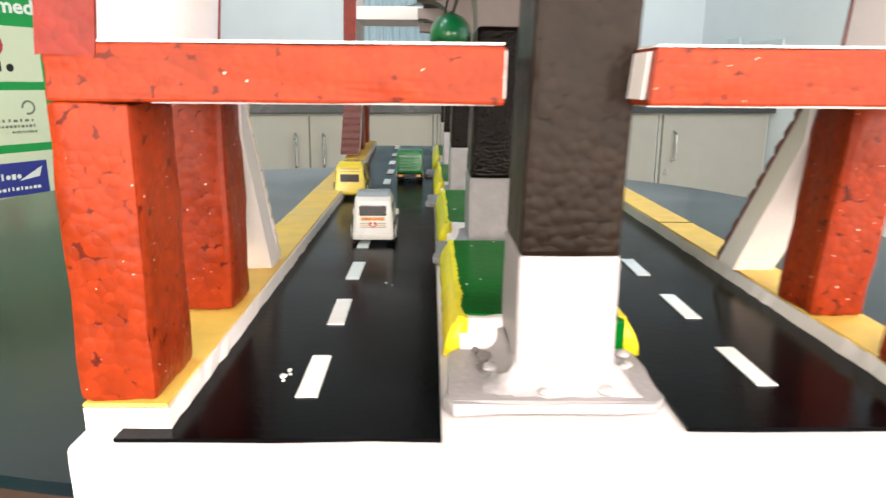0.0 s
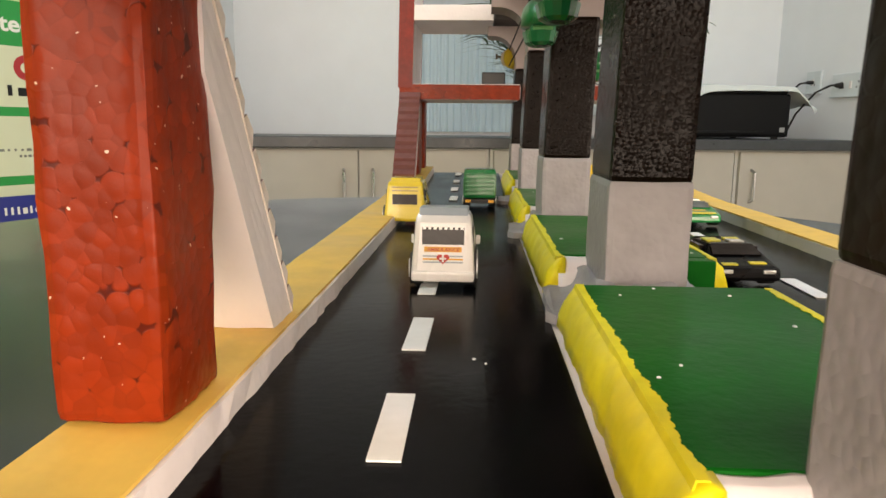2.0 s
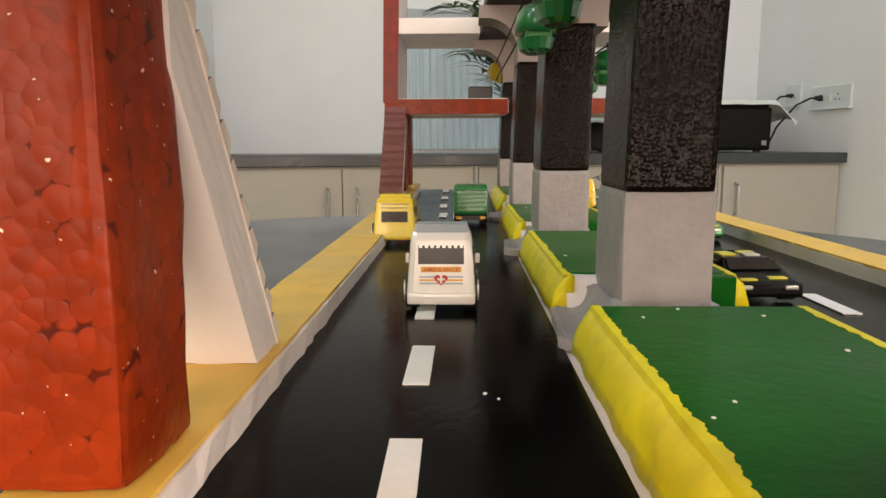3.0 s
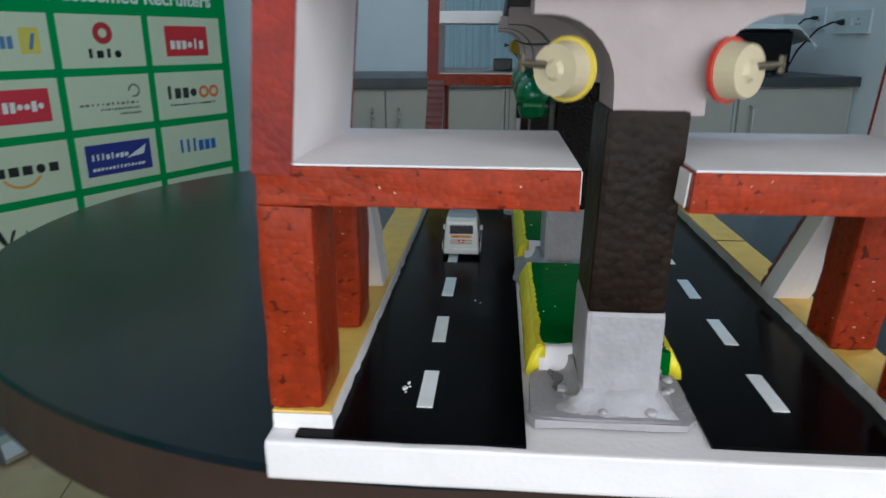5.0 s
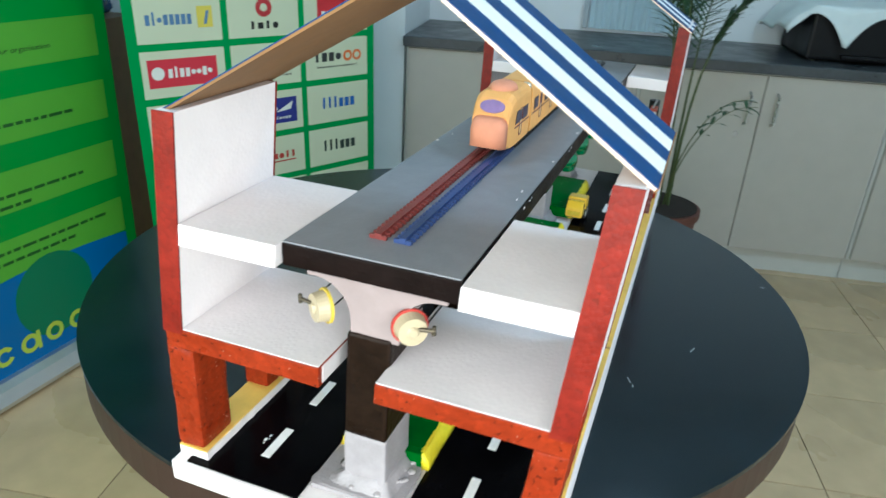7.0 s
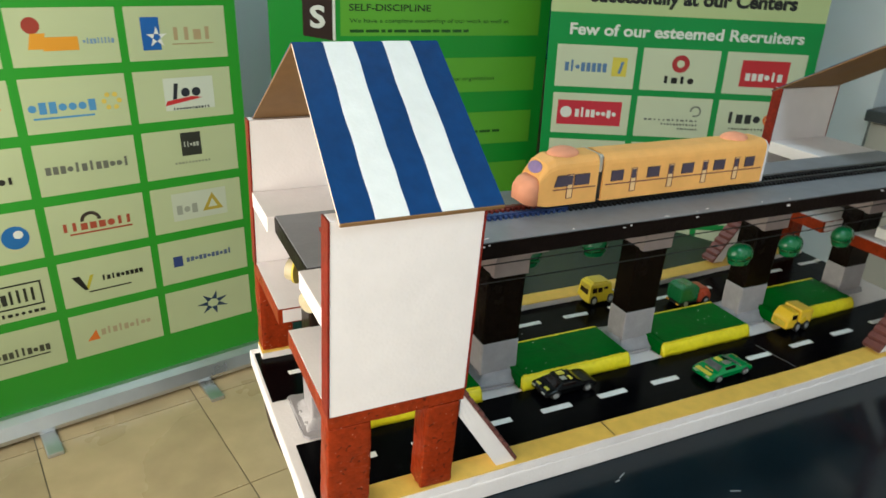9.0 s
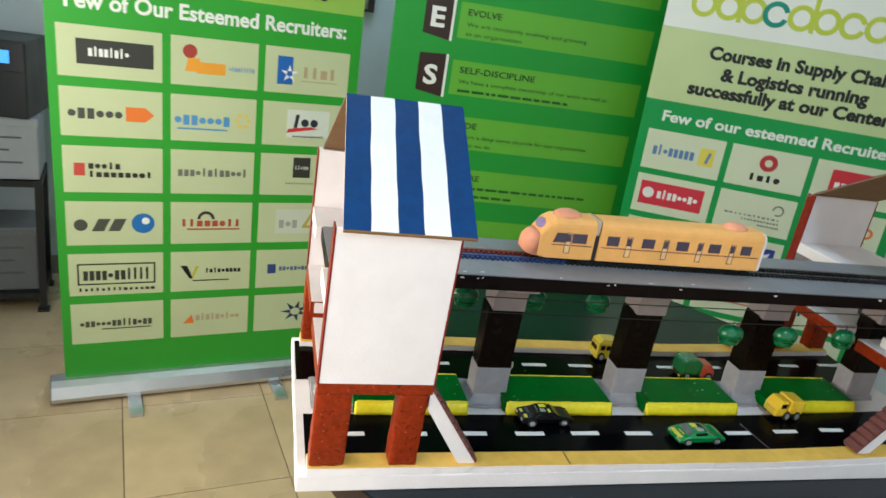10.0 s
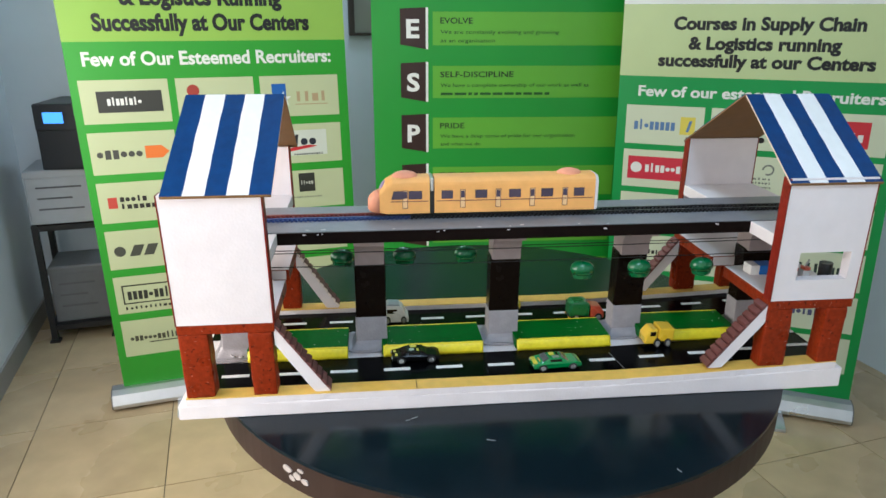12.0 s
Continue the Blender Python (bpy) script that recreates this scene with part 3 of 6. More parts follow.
def make_station(y0, y1, out, roof, hole=None, label="", shear=0.0, dz=0.0, ridge=(0.006, 1.2185), eave=1.1085, skew=((0, 0), (0, 0)), gx=0.003, lift=0.0, W=0.185, inner=(-0.0195, 0.0305), ex=0.188, run=0.085, foot_in=0.004):
    """A station between y0 and y1; out is -1 at the near end and 1 at the far end of the model."""
    oy, oz = (y0 + y1) / 2, 0.7852
    g = thing("station_building", label, "model building", "stations", at=(gx, oy, oz))
    hy = (y1 - y0) / 2
    zs0, zs1, ze, zw = 0.8935 + dz - oz, 0.913 + dz - oz, 1.114 - oz, 0.909 + dz - oz
    for s in (-1, 1):
        for e in (-1, 1):
            back = foot_in - (0.007 if s < 0 and out < 0 else 0)
            ya, yb = (-hy, -hy + 0.044) if e < 0 else (hy - 0.037 - back, hy - back)
            bm = bx(s * (W - 0.029), s * W, ya, yb, lift, zs0, 0.003)
            part("leg", roughen(roughen(bm, 0.0014, 55, 7), 0.0006, 210), FOAM_RED, g, "rough brick red foam leg", smooth=True)
        # platform slabs
        xi = inner[1] if s > 0 else inner[0]
        bm = bx(xi, s * (W - 0.0008), -hy, hy, zs0, zs1, 0.001)
        lo = part("lower_slab", roughen(bm, 0.0009, 70, 7), FOAM_RED, g, "red edged lower platform")
        part("slab_top", bx(xi + s * 0.0005, s * (W - 0.0191), -hy + 0.0008, hy - 0.0008, zs1 + 0.0004, zs1 + 0.0012), FOAM_WHITE, lo, "white platform surface")
        part("slab_underside", bx(xi + s * 0.002, s * (W - 0.034), -hy + 0.007, hy - 0.007, zs0 - 0.0006, zs0 + 0.0006), FOAM_WHITE, lo, "unpainted white underside")
        part("slab_inner_end", bx(xi - s * 0.0011, xi - s * 0.0002, -hy + 0.0055, hy - 0.0055, zs0 + 0.002, zs1 - 0.001), FOAM_WHITE, lo)
        # side wall with painted front and back edges
        hl = None
        if hole and s > 0:
            hl = (hole[0] - oy, hole[1] - oy, hole[2] - oz, hole[3] - oz)
        w = part("side_wall", wall_with_hole(s * (W - 0.019), s * W, -hy + 0.0012, hy - 0.0012, zw, ze, hl), FOAM_WHITE, g, "white foam side wall")
        for e in (-1, 1):
            part("wall_edge", bx(s * (W - 0.0195), s * (W + 0.0006), e * (hy - 0.0012), e * (hy + 0.0006), zw, ze), FOAM_RED_EDGE, w, "red painted wall edge")
        # upper platform
        xd = (DX1 if s > 0 else DX0) - gx - shear * (1.01 - oz - (lift if s > 0 else zw))
        bm = bx(xd + s * 0.0012, s * (W - 0.0195), -hy, hy, 1.0002 - oz, 1.0205 - oz, 0.001)
        part("upper_slab", roughen(bm, 0.0005, 60, 2), FOAM_WHITE, g, "white upper platform")
        # roof slope
        ra, rb = roof
        rx, rz = ridge[0], ridge[1] - oz
        xe, ez = s * ex, eave - oz
        d = Vector((xe - rx, 0, ez - rz))
        L = d.length
        d.normalize()
        nrm = Vector((-d.z, 0, d.x)) * s
        if nrm.z < 0:
            nrm = -nrm
        m = Matrix((Vector((d.x, 0, nrm.x, rx)), Vector((0, 1, 0, ra - oy)), Vector((d.z, 0, nrm.z, rz)), Vector((0, 0, 0, 1))))
        lr = rb - ra
        s0, s1 = skew[0 if s < 0 else 1]
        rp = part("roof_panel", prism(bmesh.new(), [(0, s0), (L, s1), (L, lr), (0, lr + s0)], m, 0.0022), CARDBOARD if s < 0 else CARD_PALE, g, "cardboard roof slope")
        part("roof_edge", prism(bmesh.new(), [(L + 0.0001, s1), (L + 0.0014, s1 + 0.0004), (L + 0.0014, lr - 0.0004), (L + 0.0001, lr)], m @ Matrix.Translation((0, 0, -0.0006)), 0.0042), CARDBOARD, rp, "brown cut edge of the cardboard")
        nst, nw = 5, 14
        wob = lambda k, u: 0.0 if k in (0, nst) else 0.0011 * noise.noise(Vector((u * 6, k * 5.1 + s, out))) + 0.0004 * noise.noise(Vector((u * 23, k * 2.7, out)))
        for k in range(nst):
            a, b = lr * k / nst, lr * (k + 1) / nst
            side = lambda e, j: [(L * u + (0.0008 if u == 1 else 0), s0 * (1 - u) + s1 * u + e * (lr - s1 * u) / lr + wob(j, u)) for u in [i / nw for i in range(nw + 1)]]
            part("roof_stripe", prism(bmesh.new(), side(a, k) + side(b, k + 1)[::-1], m @ Matrix.Translation((0, 0, 0.0024)), 0.0009), BLUE if k % 2 == 0 else WHITE, rp, "blue stripe" if k % 2 == 0 else "white stripe")
        # staircase: sloping board with saw-tooth steps
        yt = -out * (hy if out > 0 else hy - 0.002)
        zt_, zf = zs1 - 0.012, lift
        n = 11
        climb = zt_ - zf
        outline = [(0.0, lift + climb), (0.0, lift + climb - 0.031), (run - 0.024, lift), (run, lift)]
        mx = Matrix(((0, 0, s, s * (W - 0.03)), (-out, 0, 0, yt), (0, 1, 0, 0), (0, 0, 0, 1)))
        st = part("staircase", roughen(prism(bmesh.new(), outline, mx, 0.027), 0.0005, 150, 5), FOAM_WHITE, g, "white sloping stair board")
        for k in range(n):
            t0, t1 = k / n, (k + 1) / n
            ya, za = run * t0, lift + climb * (1 - t0)
            yb, zb = run * t1, lift + climb * (1 - t1)
            sp = part("step", prism(bmesh.new(), [(ya, za + 0.0002), (yb, zb + 0.0002), (yb + 0.0016, zb + 0.0062 + 0.001 * math.sin(k * 2.3 + s)), (ya + 0.003, za + 0.0016)], mx @ Matrix.Translation((0, 0, -0.0006)), 0.0282), [STEP, STEP_PALE], st)
            if s < 0 and out < 0:
                for f in sp.data.polygons:
                    f.material_index = 1 if abs(f.normal.x) > 0.9 or f.normal.z < -0.1 else 0
    if shear:
        for o in g.children_recursive:
            roofing = o.name.startswith("roof")
            for v in o.data.vertices:
                # the left legs stand plumb, all the rest leans
                v.co.x += shear * (max(0.0, v.co.z - zw) if v.co.x < 0 and not roofing else v.co.z - lift)
    return g


make_station(0.014, 0.156, -1, (0.0215, 0.170), gx=-0.001, W=0.181, inner=(-0.0235, 0.0175), ex=0.186, run=0.079, ridge=(0.0034, 1.227), eave=1.1115, skew=((0.007, 0), (0.007, 0)), label="white foam station on red legs with blue striped roof", shear=0.085, dz=0.003)
make_station(0.938, 1.082, 1, (0.936, 1.085), ridge=(0.010, 1.218), eave=1.1055, skew=((0.004, 0), (0.006, 0)), hole=(0.975, 1.061, 0.947, 0.994), label="white foam station with window, red legs, striped roof", shear=0.02, dz=0.003, gx=-0.004, lift=0.0085, run=0.087, foot_in=0.006)

# ---------------------------------------------------------------- track on the deck
BLACK = mat("black_plastic", (0.012, 0.012, 0.013), 0.4, var=0.2)
RAIL_RED = mat("rail_red", (0.17, 0.03, 0.025), 0.45, var=0.2)
RAIL_BLUE = mat("rail_blue", (0.03, 0.055, 0.18), 0.45, var=0.2)
ZD = 1.0215
track = thing("toy_train_track", "toothed plastic toy track, red, blue and black lengths", "toy track", at=(0.0175, 0.5, ZD))
for s in (-1, 1):
    for ya, yb, m_ in ((0.06, 0.37, RAIL_RED if s < 0 else RAIL_BLUE), (0.3705, 1.045, BLACK)):
        bm = bx(s * 0.008, s * 0.0135, ya - 0.5, yb - 0.5, 0, 0.005)
        rl = part("rail", bm, m_, track)
        y, first = ya + 0.0016, None
        while y < yb - 0.003:
            for xc in (s * 0.0161, s * 0.00565):
                at = pose(xc, y - 0.5, 0.0018)
                if first is None:
                    first = part("tooth", bx(-0.0023, 0.0023, -0.0016, 0.0016, -0.0018, 0.0018), m_, rl)
                    first.matrix_basis = at
                else:
                    share("tooth", first, at, rl)
            y += 0.0075

# ---------------------------------------------------------------- cabinets along the north wall
CV, CT = 1.42, 0.822
CARCASS = mat("cabinet_pale_edge", (0.52, 0.52, 0.48), 0.5, var=0.05, scale=14, bump=0.02)
for u0, u1 in ((-1.515, -0.517), (-0.513, 0.5), (0.504, 1.055)):
    hw = (u1 - u0) / 2
    two = hw > 0.4
    c = thing("base_cabinet", "grey laminate base cabinet with two doors" if two else "grey laminate base cabinet with a single door", "cabinet", "base cabinets")
    c.matrix_basis = in_room(u0 + hw, CV + 0.3, FZ)
    h = CT - FZ
    part("body", bx(-hw, hw, -0.28, 0.28, 0.1, h - 0.04), CARCASS, c, "pale grey cabinet carcass")
    part("plinth", bx(-hw, hw, -0.262, 0.28, 0, 0.0995), CARCASS, c, "pale recessed plinth")
    for s in (-1, 1) if two else (1,):
        xa, xb = (s * 0.002, s * (hw - 0.013)) if two else (-hw + 0.013, hw - 0.02)
        dr = part("door", bx(min(xa, xb), max(xa, xb), -0.299, -0.2805, 0.108, h - 0.05, 0.002), CABINET, c)
        hx = xa + s * 0.052
        bm = bmesh.new()
        tube(bm, [(hx, -0.299, h - 0.252), (hx, -0.325, h - 0.242), (hx, -0.325, h - 0.132), (hx, -0.299, h - 0.122)], 0.006, 8)
        part("handle", bm, METAL, dr, "steel bar handle")
        if s < 0 or not two:
            bm = bmesh.new()
            cyl(bm, (hx - 0.025, -0.299, h - 0.30), (hx - 0.025, -0.304, h - 0.30), 0.012, seg=16)
            part("lock", bm, METAL, dr, "round cabinet lock")
wt = thing("worktop", "dark grey stone worktop over the cabinets", "worktop")
wt.matrix_basis = in_room(0, CV, CT - 0.038)
part("slab", bx(-1.525, RU1 - 0.002, -0.004, RV1 - 0.002 - CV, 0, 0.038, 0.002), COUNTER, wt)
part("front_edge", bx(-1.525, RU1 - 0.002, -0.02, -0.0045, -0.004, 0.0378, 0.004), COUNTER, wt, "rounded dark front edge")

# ---------------------------------------------------------------- printed roll-up banners
FLAT = {}


def flat(r, g, b, rough=0.42):
    """Printed colour from 0-255 values."""
    k = (r, g, b)
    if k not in FLAT:
        c = [(((v / 255 + 0.055) / 1.055) ** 2.4 if v > 10 else v / 255 / 12.92) * 0.8 for v in k]
        FLAT[k] = mat("print_%d_%d_%d" % k, c, rough, var=0.05, scale=6, bump=0.02, bscale=400)
    return FLAT[k]


def bar_rect(bm, x0, x1, z0, z1, y, mi=0, skew=0.0):
    vs = [bm.verts.new((x, y, z)) for x, z in ((x0, z0), (x1, z0), (x1 + skew, z1), (x0 + skew, z1))]
    f = bm.faces.new(vs)
    f.material_index = mi
    return f


def bar_disc(bm, cx, cz, r, y, mi=0, inner=0.0, n=20, a0=0.0, a1=2 * math.pi):
    for i in range(n):
        t0, t1 = a0 + (a1 - a0) * i / n, a0 + (a1 - a0) * (i + 1) / n
        pts = [(r, t0), (r, t1), (inner, t1), (inner, t0)] if inner else [(r, t0), (r, t1), (0, t0)]
        f = bm.faces.new([bm.verts.new((cx + q * math.cos(t), y, cz + q * math.sin(t))) for q, t in pts])
        f.material_index = mi


def bar_word(bm, x0, x1, z0, z1, y, n, mi=0, skew=0.0, seed=1):
    """A plain row of dots and blocks standing for a mark that is not spelt out."""
    rnd = random.Random(seed * 31 + n + int(abs(x0) * 997) + int(abs(z1) * 499))
    w, h = (x1 - x0) / n, z1 - z0
    for i in range(n):
        a, kind = x0 + i * w, rnd.random()
        if kind < 0.3:
            bar_disc(bm, a + w * 0.46, z0 + 0.4 * h, min(0.42 * w, 0.42 * h), y, mi, 0, 12)
        elif kind < 0.6:
            bar_rect(bm, a + w * 0.24, a + w * 0.62, z0, z0 + h, y, mi, skew)
        else:
            bar_rect(bm, a + w * 0.1, a + w * 0.84, z0, z0 + h * 0.8, y, mi, skew)


def pieces(name, bm, mats, parent):
    """Every separate shape of a print becomes a part of its own."""
    bmesh.ops.remove_doubles(bm, verts=bm.verts[:], dist=1e-5)
    seen, layer = set(), 0
    for f in bm.faces[:]:
        if f in seen:
            continue
        layer += 1
        isle, todo = [], [f]
        seen.add(f)
        while todo:
            g = todo.pop()
            isle.append(g)
            for e in g.edges:
                for k in e.link_faces:
                    if k not in seen and k.material_index == f.material_index:
                        seen.add(k)
                        todo.append(k)
        one, at = bmesh.new(), {}
        for g in isle:
            for v in g.verts:
                if v not in at:
                    at[v] = one.verts.new((v.co.x, v.co.y - 0.00005 * layer, v.co.z))
            one.faces.new([at[v] for v in g.verts])
        part(name, one, mats[min(f.material_index, len(mats) - 1)], parent)
    bm.free()


def lettering(text, x, z, w, h, y, material, parent, bold=0.0, name="lettering"):
    """Words set in the built-in font, fitted to w by h; x is the left end, z the base line."""
    cu = bpy.data.curves.new(name, "FONT")
    cu.body, cu.size, cu.offset = text, 1.0, bold
    cu.resolution_u = 3
    tmp = bpy.data.objects.new(name, cu)
    scene.collection.objects.link(tmp)
    dg = bpy.context.evaluated_depsgraph_get()
    me = bpy.data.meshes.new_from_object(tmp.evaluated_get(dg))
    bpy.data.objects.remove(tmp)
    bpy.data.curves.remove(cu)
    xs = [v.co.x for v in me.vertices]
    x0, x1, cap = min(xs), max(xs), 0.73
    for v in me.vertices:
        v.co = Vector((x + (v.co.x - x0) / (x1 - x0) * w, y, z + v.co.y / cap * h))
    # each word is a part of its own
    letters = bmesh.new()
    letters.from_mesh(me)
    bpy.data.meshes.remove(me)
    gap = 0.16 * w / (x1 - x0)
    reach, words = None, []
    for f in sorted(letters.faces, key=lambda f: min(v.co.x for v in f.verts)):
        a, b = min(v.co.x for v in f.verts), max(v.co.x for v in f.verts)
        if reach is None or a > reach + gap:
            words.append([])
            reach = b
        reach = max(reach, b)
        words[-1].append(f)
    for faces in words:
        one, at = bmesh.new(), {}
        for f in faces:
            for v in f.verts:
                if v not in at:
                    at[v] = one.verts.new(v.co)
            one.faces.new([at[v] for v in f.verts])
        part(name, one, material, parent)
    letters.free()


HB = -0.132


def banner(p, u, w, label, base_mat, top=2.06):
    ang = math.degrees(math.atan2(u[1], u[0]))
    g = thing("roll_up_banner", label, "roll-up banner", "banners", at=(p[0], p[1], FZ), rz=ang)
    prof = [(-0.055, 0.014), (0.055, 0.014), (0.06, 0.03), (0.045, 0.066), (0.02, 0.078), (-0.02, 0.078), (-0.045, 0.066), (-0.06, 0.03)]
    bm = bmesh.new()
    prism(bm, prof, Matrix(((0, 0, 1, -0.03), (1, 0, 0, 0), (0, 1, 0, 0), (0, 0, 0, 1))), w + 0.06)
    c = part("cassette", bm, ALU, g, "aluminium roll-up cassette")
    cap = mat("cassette_cap", (0.12, 0.12, 0.13), 0.4) if "cassette_cap" not in bpy.data.materials else bpy.data.materials["cassette_cap"]
    for x in (-0.034, w + 0.03):
        bm = bmesh.new()
        prism(bm, prof, Matrix(((0, 0, 1, x), (1, 0, 0, 0), (0, 1, 0, 0), (0, 0, 0, 1))), 0.004)
        part("end_cap", bm, cap, c)
    for x in (0.22, w - 0.22):
        part("foot", bx(x - 0.022, x + 0.022, -0.17, 0.13, 0.0, 0.0135, 0.004), ALU, g, "swivel foot")
    sh = part("sheet", bx(0, w, -0.0008, 0.0, 0.07, top - HB), base_mat, g, "printed banner sheet")
    part("top_rail", bx(-0.004, w + 0.004, -0.008, 0.007, top - HB, top - HB + 0.03, 0.004), ALU, g)
    bm = bmesh.new()
    cyl(bm, (w / 2, 0.03, 0.05), (w / 2, 0.012, top - HB), 0.008, seg=10)
    part("support_pole", bm, ALU, g)
    return sh


def settle(sh, sx, lean, sz=1.0):
    """The hung print is a touch wider or longer than drawn and hangs a little askew."""
    for o in (sh, *sh.children):
        for v in o.data.vertices:
            v.co.x = v.co.x * sx + lean * (v.co.z - 0.7)
            v.co.z = 1.2 + (v.co.z - 1.2) * sz


def panel(sh, x0, x1, z0, z1, y, m_, name="print_panel"):
    bm = bmesh.new()
    bar_rect(bm, x0, x1, z0 - HB, z1 - HB, y)
    return part(name, bm, m_, sh)


def rows_of_bars(sh, x0, widths, z, dz, h, y, m_, seed=0):
    bm = bmesh.new()
    rnd = random.Random(seed)
    for k, wd in enumerate(widths):
        x = x0
        while x < x0 + wd:
            l = rnd.uniform(0.012, 0.045)
            bar_rect(bm, x, min(x + l, x0 + wd), z - k * dz - HB, z - k * dz + h - HB, y)
            x += l + 0.007
    return tagged(part("small_print", bm, m_, sh), kind="stuff")


def logo(sh, x, z, y, draw, *mats):
    """One mark, drawn round its own centre."""
    bm = bmesh.new()
    draw(bm)
    for v in bm.verts:
        v.co = (v.co.x + x, y, v.co.z + z - HB)
    pieces("logo_mark", bm, mats, sh)


INK, GREYINK = flat(5, 5, 7), flat(95, 100, 85)
R_, O_, LB_, WH = flat(200, 45, 50), flat(225, 120, 40), flat(90, 150, 200), flat(235, 238, 230)
# ---- logo banner beside the rack
G1, PALE1, HEAD1 = flat(58, 158, 34), flat(196, 206, 160), flat(150, 192, 72)
S1 = banner((-1.331, -0.68), (-0.2318, 0.9728), 0.925, "green roll-up banner with a grid of logo panels", G1)
panel(S1, 0, 0.925, 1.222, 2.05, -0.0012, HEAD1)
for txt, z, x0, x1 in (("Courses in Supply Chain", 1.435, 0.14, 0.77), ("& Logistics Running", 1.34, 0.19, 0.71), ("Successfully at Our Centers", 1.258, 0.098, 0.80)):
    lettering(txt, x0, z - HB, x1 - x0, 0.054, -0.0016, INK, S1, 0.045)
lettering("Few of Our Esteemed Recruiters:", 0.05, 1.145 - HB, 0.82, 0.046, -0.0012, WH, S1, 0.028)


def l_flip(bm):
    bar_rect(bm, -0.09, 0.115, -0.036, 0.036, 0, 0)
    bar_word(bm, -0.06, 0.05, -0.012, 0.016, 0, 8, 1)


def l_arrow(bm):
    bar_word(bm, -0.12, 0.03, -0.02, 0.02, 0, 6, 0)
    bar_rect(bm, 0.036, 0.09, -0.022, 0.022, 0, 1)
    bm.faces.new([bm.verts.new(c) for c in ((0.09, 0, -0.022), (0.115, 0, 0), (0.09, 0, 0.022))]).material_index = 1


def l_block(bm):
    bar_rect(bm, -0.11, -0.08, -0.02, 0.02, 0, 1)
    bar_word(bm, -0.072, 0.02, 0.002, 0.024, 0, 5, 0)
    bar_word(bm, -0.072, 0.11, -0.024, -0.004, 0, 9, 0)


def l_globe(bm):
    bar_word(bm, -0.12, 0.02, -0.026, 0.026, 0, 3, 0, 0.02)
    bar_disc(bm, 0.08, 0, 0.034, 0, 1)
    bar_disc(bm, 0.088, 0.008, 0.012, 0, 2)


def l_frame(bm):
    for a, b, c, d in ((-0.115, 0.115, 0.034, 0.039), (-0.115, 0.115, -0.036, -0.031), (-0.115, -0.11, -0.036, 0.039), (0.11, 0.115, -0.036, 0.039)):
        bar_rect(bm, a, b, c, d, 0, 0)
    bar_word(bm, -0.1, 0.1, -0.02, 0.022, 0, 11, 0)
    bar_word(bm, -0.115, 0.115, -0.058, -0.046, 0, 14, 0)


def l_plain(bm):
    bar_word(bm, -0.115, 0.105, -0.013, 0.014, 0, 14, 0)
    bar_rect(bm, -0.05, 0.1, -0.024, -0.02, 0, 0)


def l_courier(bm):
    bar_disc(bm, -0.075, 0.03, 0.021, 0, 1)
    bar_rect(bm, -0.09, -0.055, -0.03, 0.01, 0, 2, 0.01)
    bar_rect(bm, -0.055, 0.03, -0.035, 0.0, 0, 2)
    bar_word(bm, 0.04, 0.12, -0.02, -0.004, 0, 9, 3)


def l_sun(bm):
    bar_word(bm, -0.12, 0.05, -0.022, 0.018, 0, 7, 0)
    bar_rect(bm, -0.11, 0.04, -0.036, -0.031, 0, 0)
    for k in range(6):
        a = math.pi / 3 * k
        bar_disc(bm, 0.088 + 0.02 * math.cos(a), 0.02 * math.sin(a), 0.007, 0, 1, n=8)


def l_grey(bm):
    bar_word(bm, -0.11, 0.11, -0.014, 0.014, 0, 12, 0)


def l_reli(bm):
    bar_word(bm, -0.1, 0.095, -0.012, 0.014, 0, 8, 1)
    bar_disc(bm, -0.02, 0.014, 0.028, 0, 0, 0.018, 12, 0, math.pi)
    bar_rect(bm, -0.08, 0.09, -0.024, -0.019, 0, 1)


def l_vee(bm):
    bm.faces.new([bm.verts.new(c) for c in ((-0.1, 0, 0.022), (-0.078, 0, 0.022), (-0.06, 0, -0.026), (-0.07, 0, -0.026))]).material_index = 0
    bm.faces.new([bm.verts.new(c) for c in ((-0.06, 0, -0.026), (-0.04, 0, 0.02), (-0.05, 0, 0.02), (-0.064, 0, -0.016))]).material_index = 1
    bar_word(bm, -0.02, 0.1, -0.006, 0.012, 0, 9, 0)
    bar_rect(bm, -0.06, 0.06, -0.036, -0.032, 0, 0)


def l_orange(bm):
    bm.faces.new([bm.verts.new(c) for c in ((-0.09, 0, -0.022), (-0.055, 0, -0.022), (-0.062, 0, 0.012))]).material_index = 1
    bar_word(bm, -0.05, 0.1, -0.012, 0.014, 0, 9, 0)


def l_star(bm):
    bar_rect(bm, -0.1, -0.05, -0.045, 0.045, 0, 1)
    for k in range(5):
        a = math.pi / 2 + k * 2 * math.pi / 5
        bm.faces.new([bm.verts.new((-0.06 + q * math.cos(t), 0, -0.01 + q * math.sin(t))) for q, t in ((0.03, a), (0.011, a + 0.63), (0.011, a - 0.63))]).material_index = 2
    bar_word(bm, -0.02, 0.1, -0.02, 0.016, 0, 4, 0)
    bar_rect(bm, -0.02, 0.1, -0.032, -0.029, 0, 0)


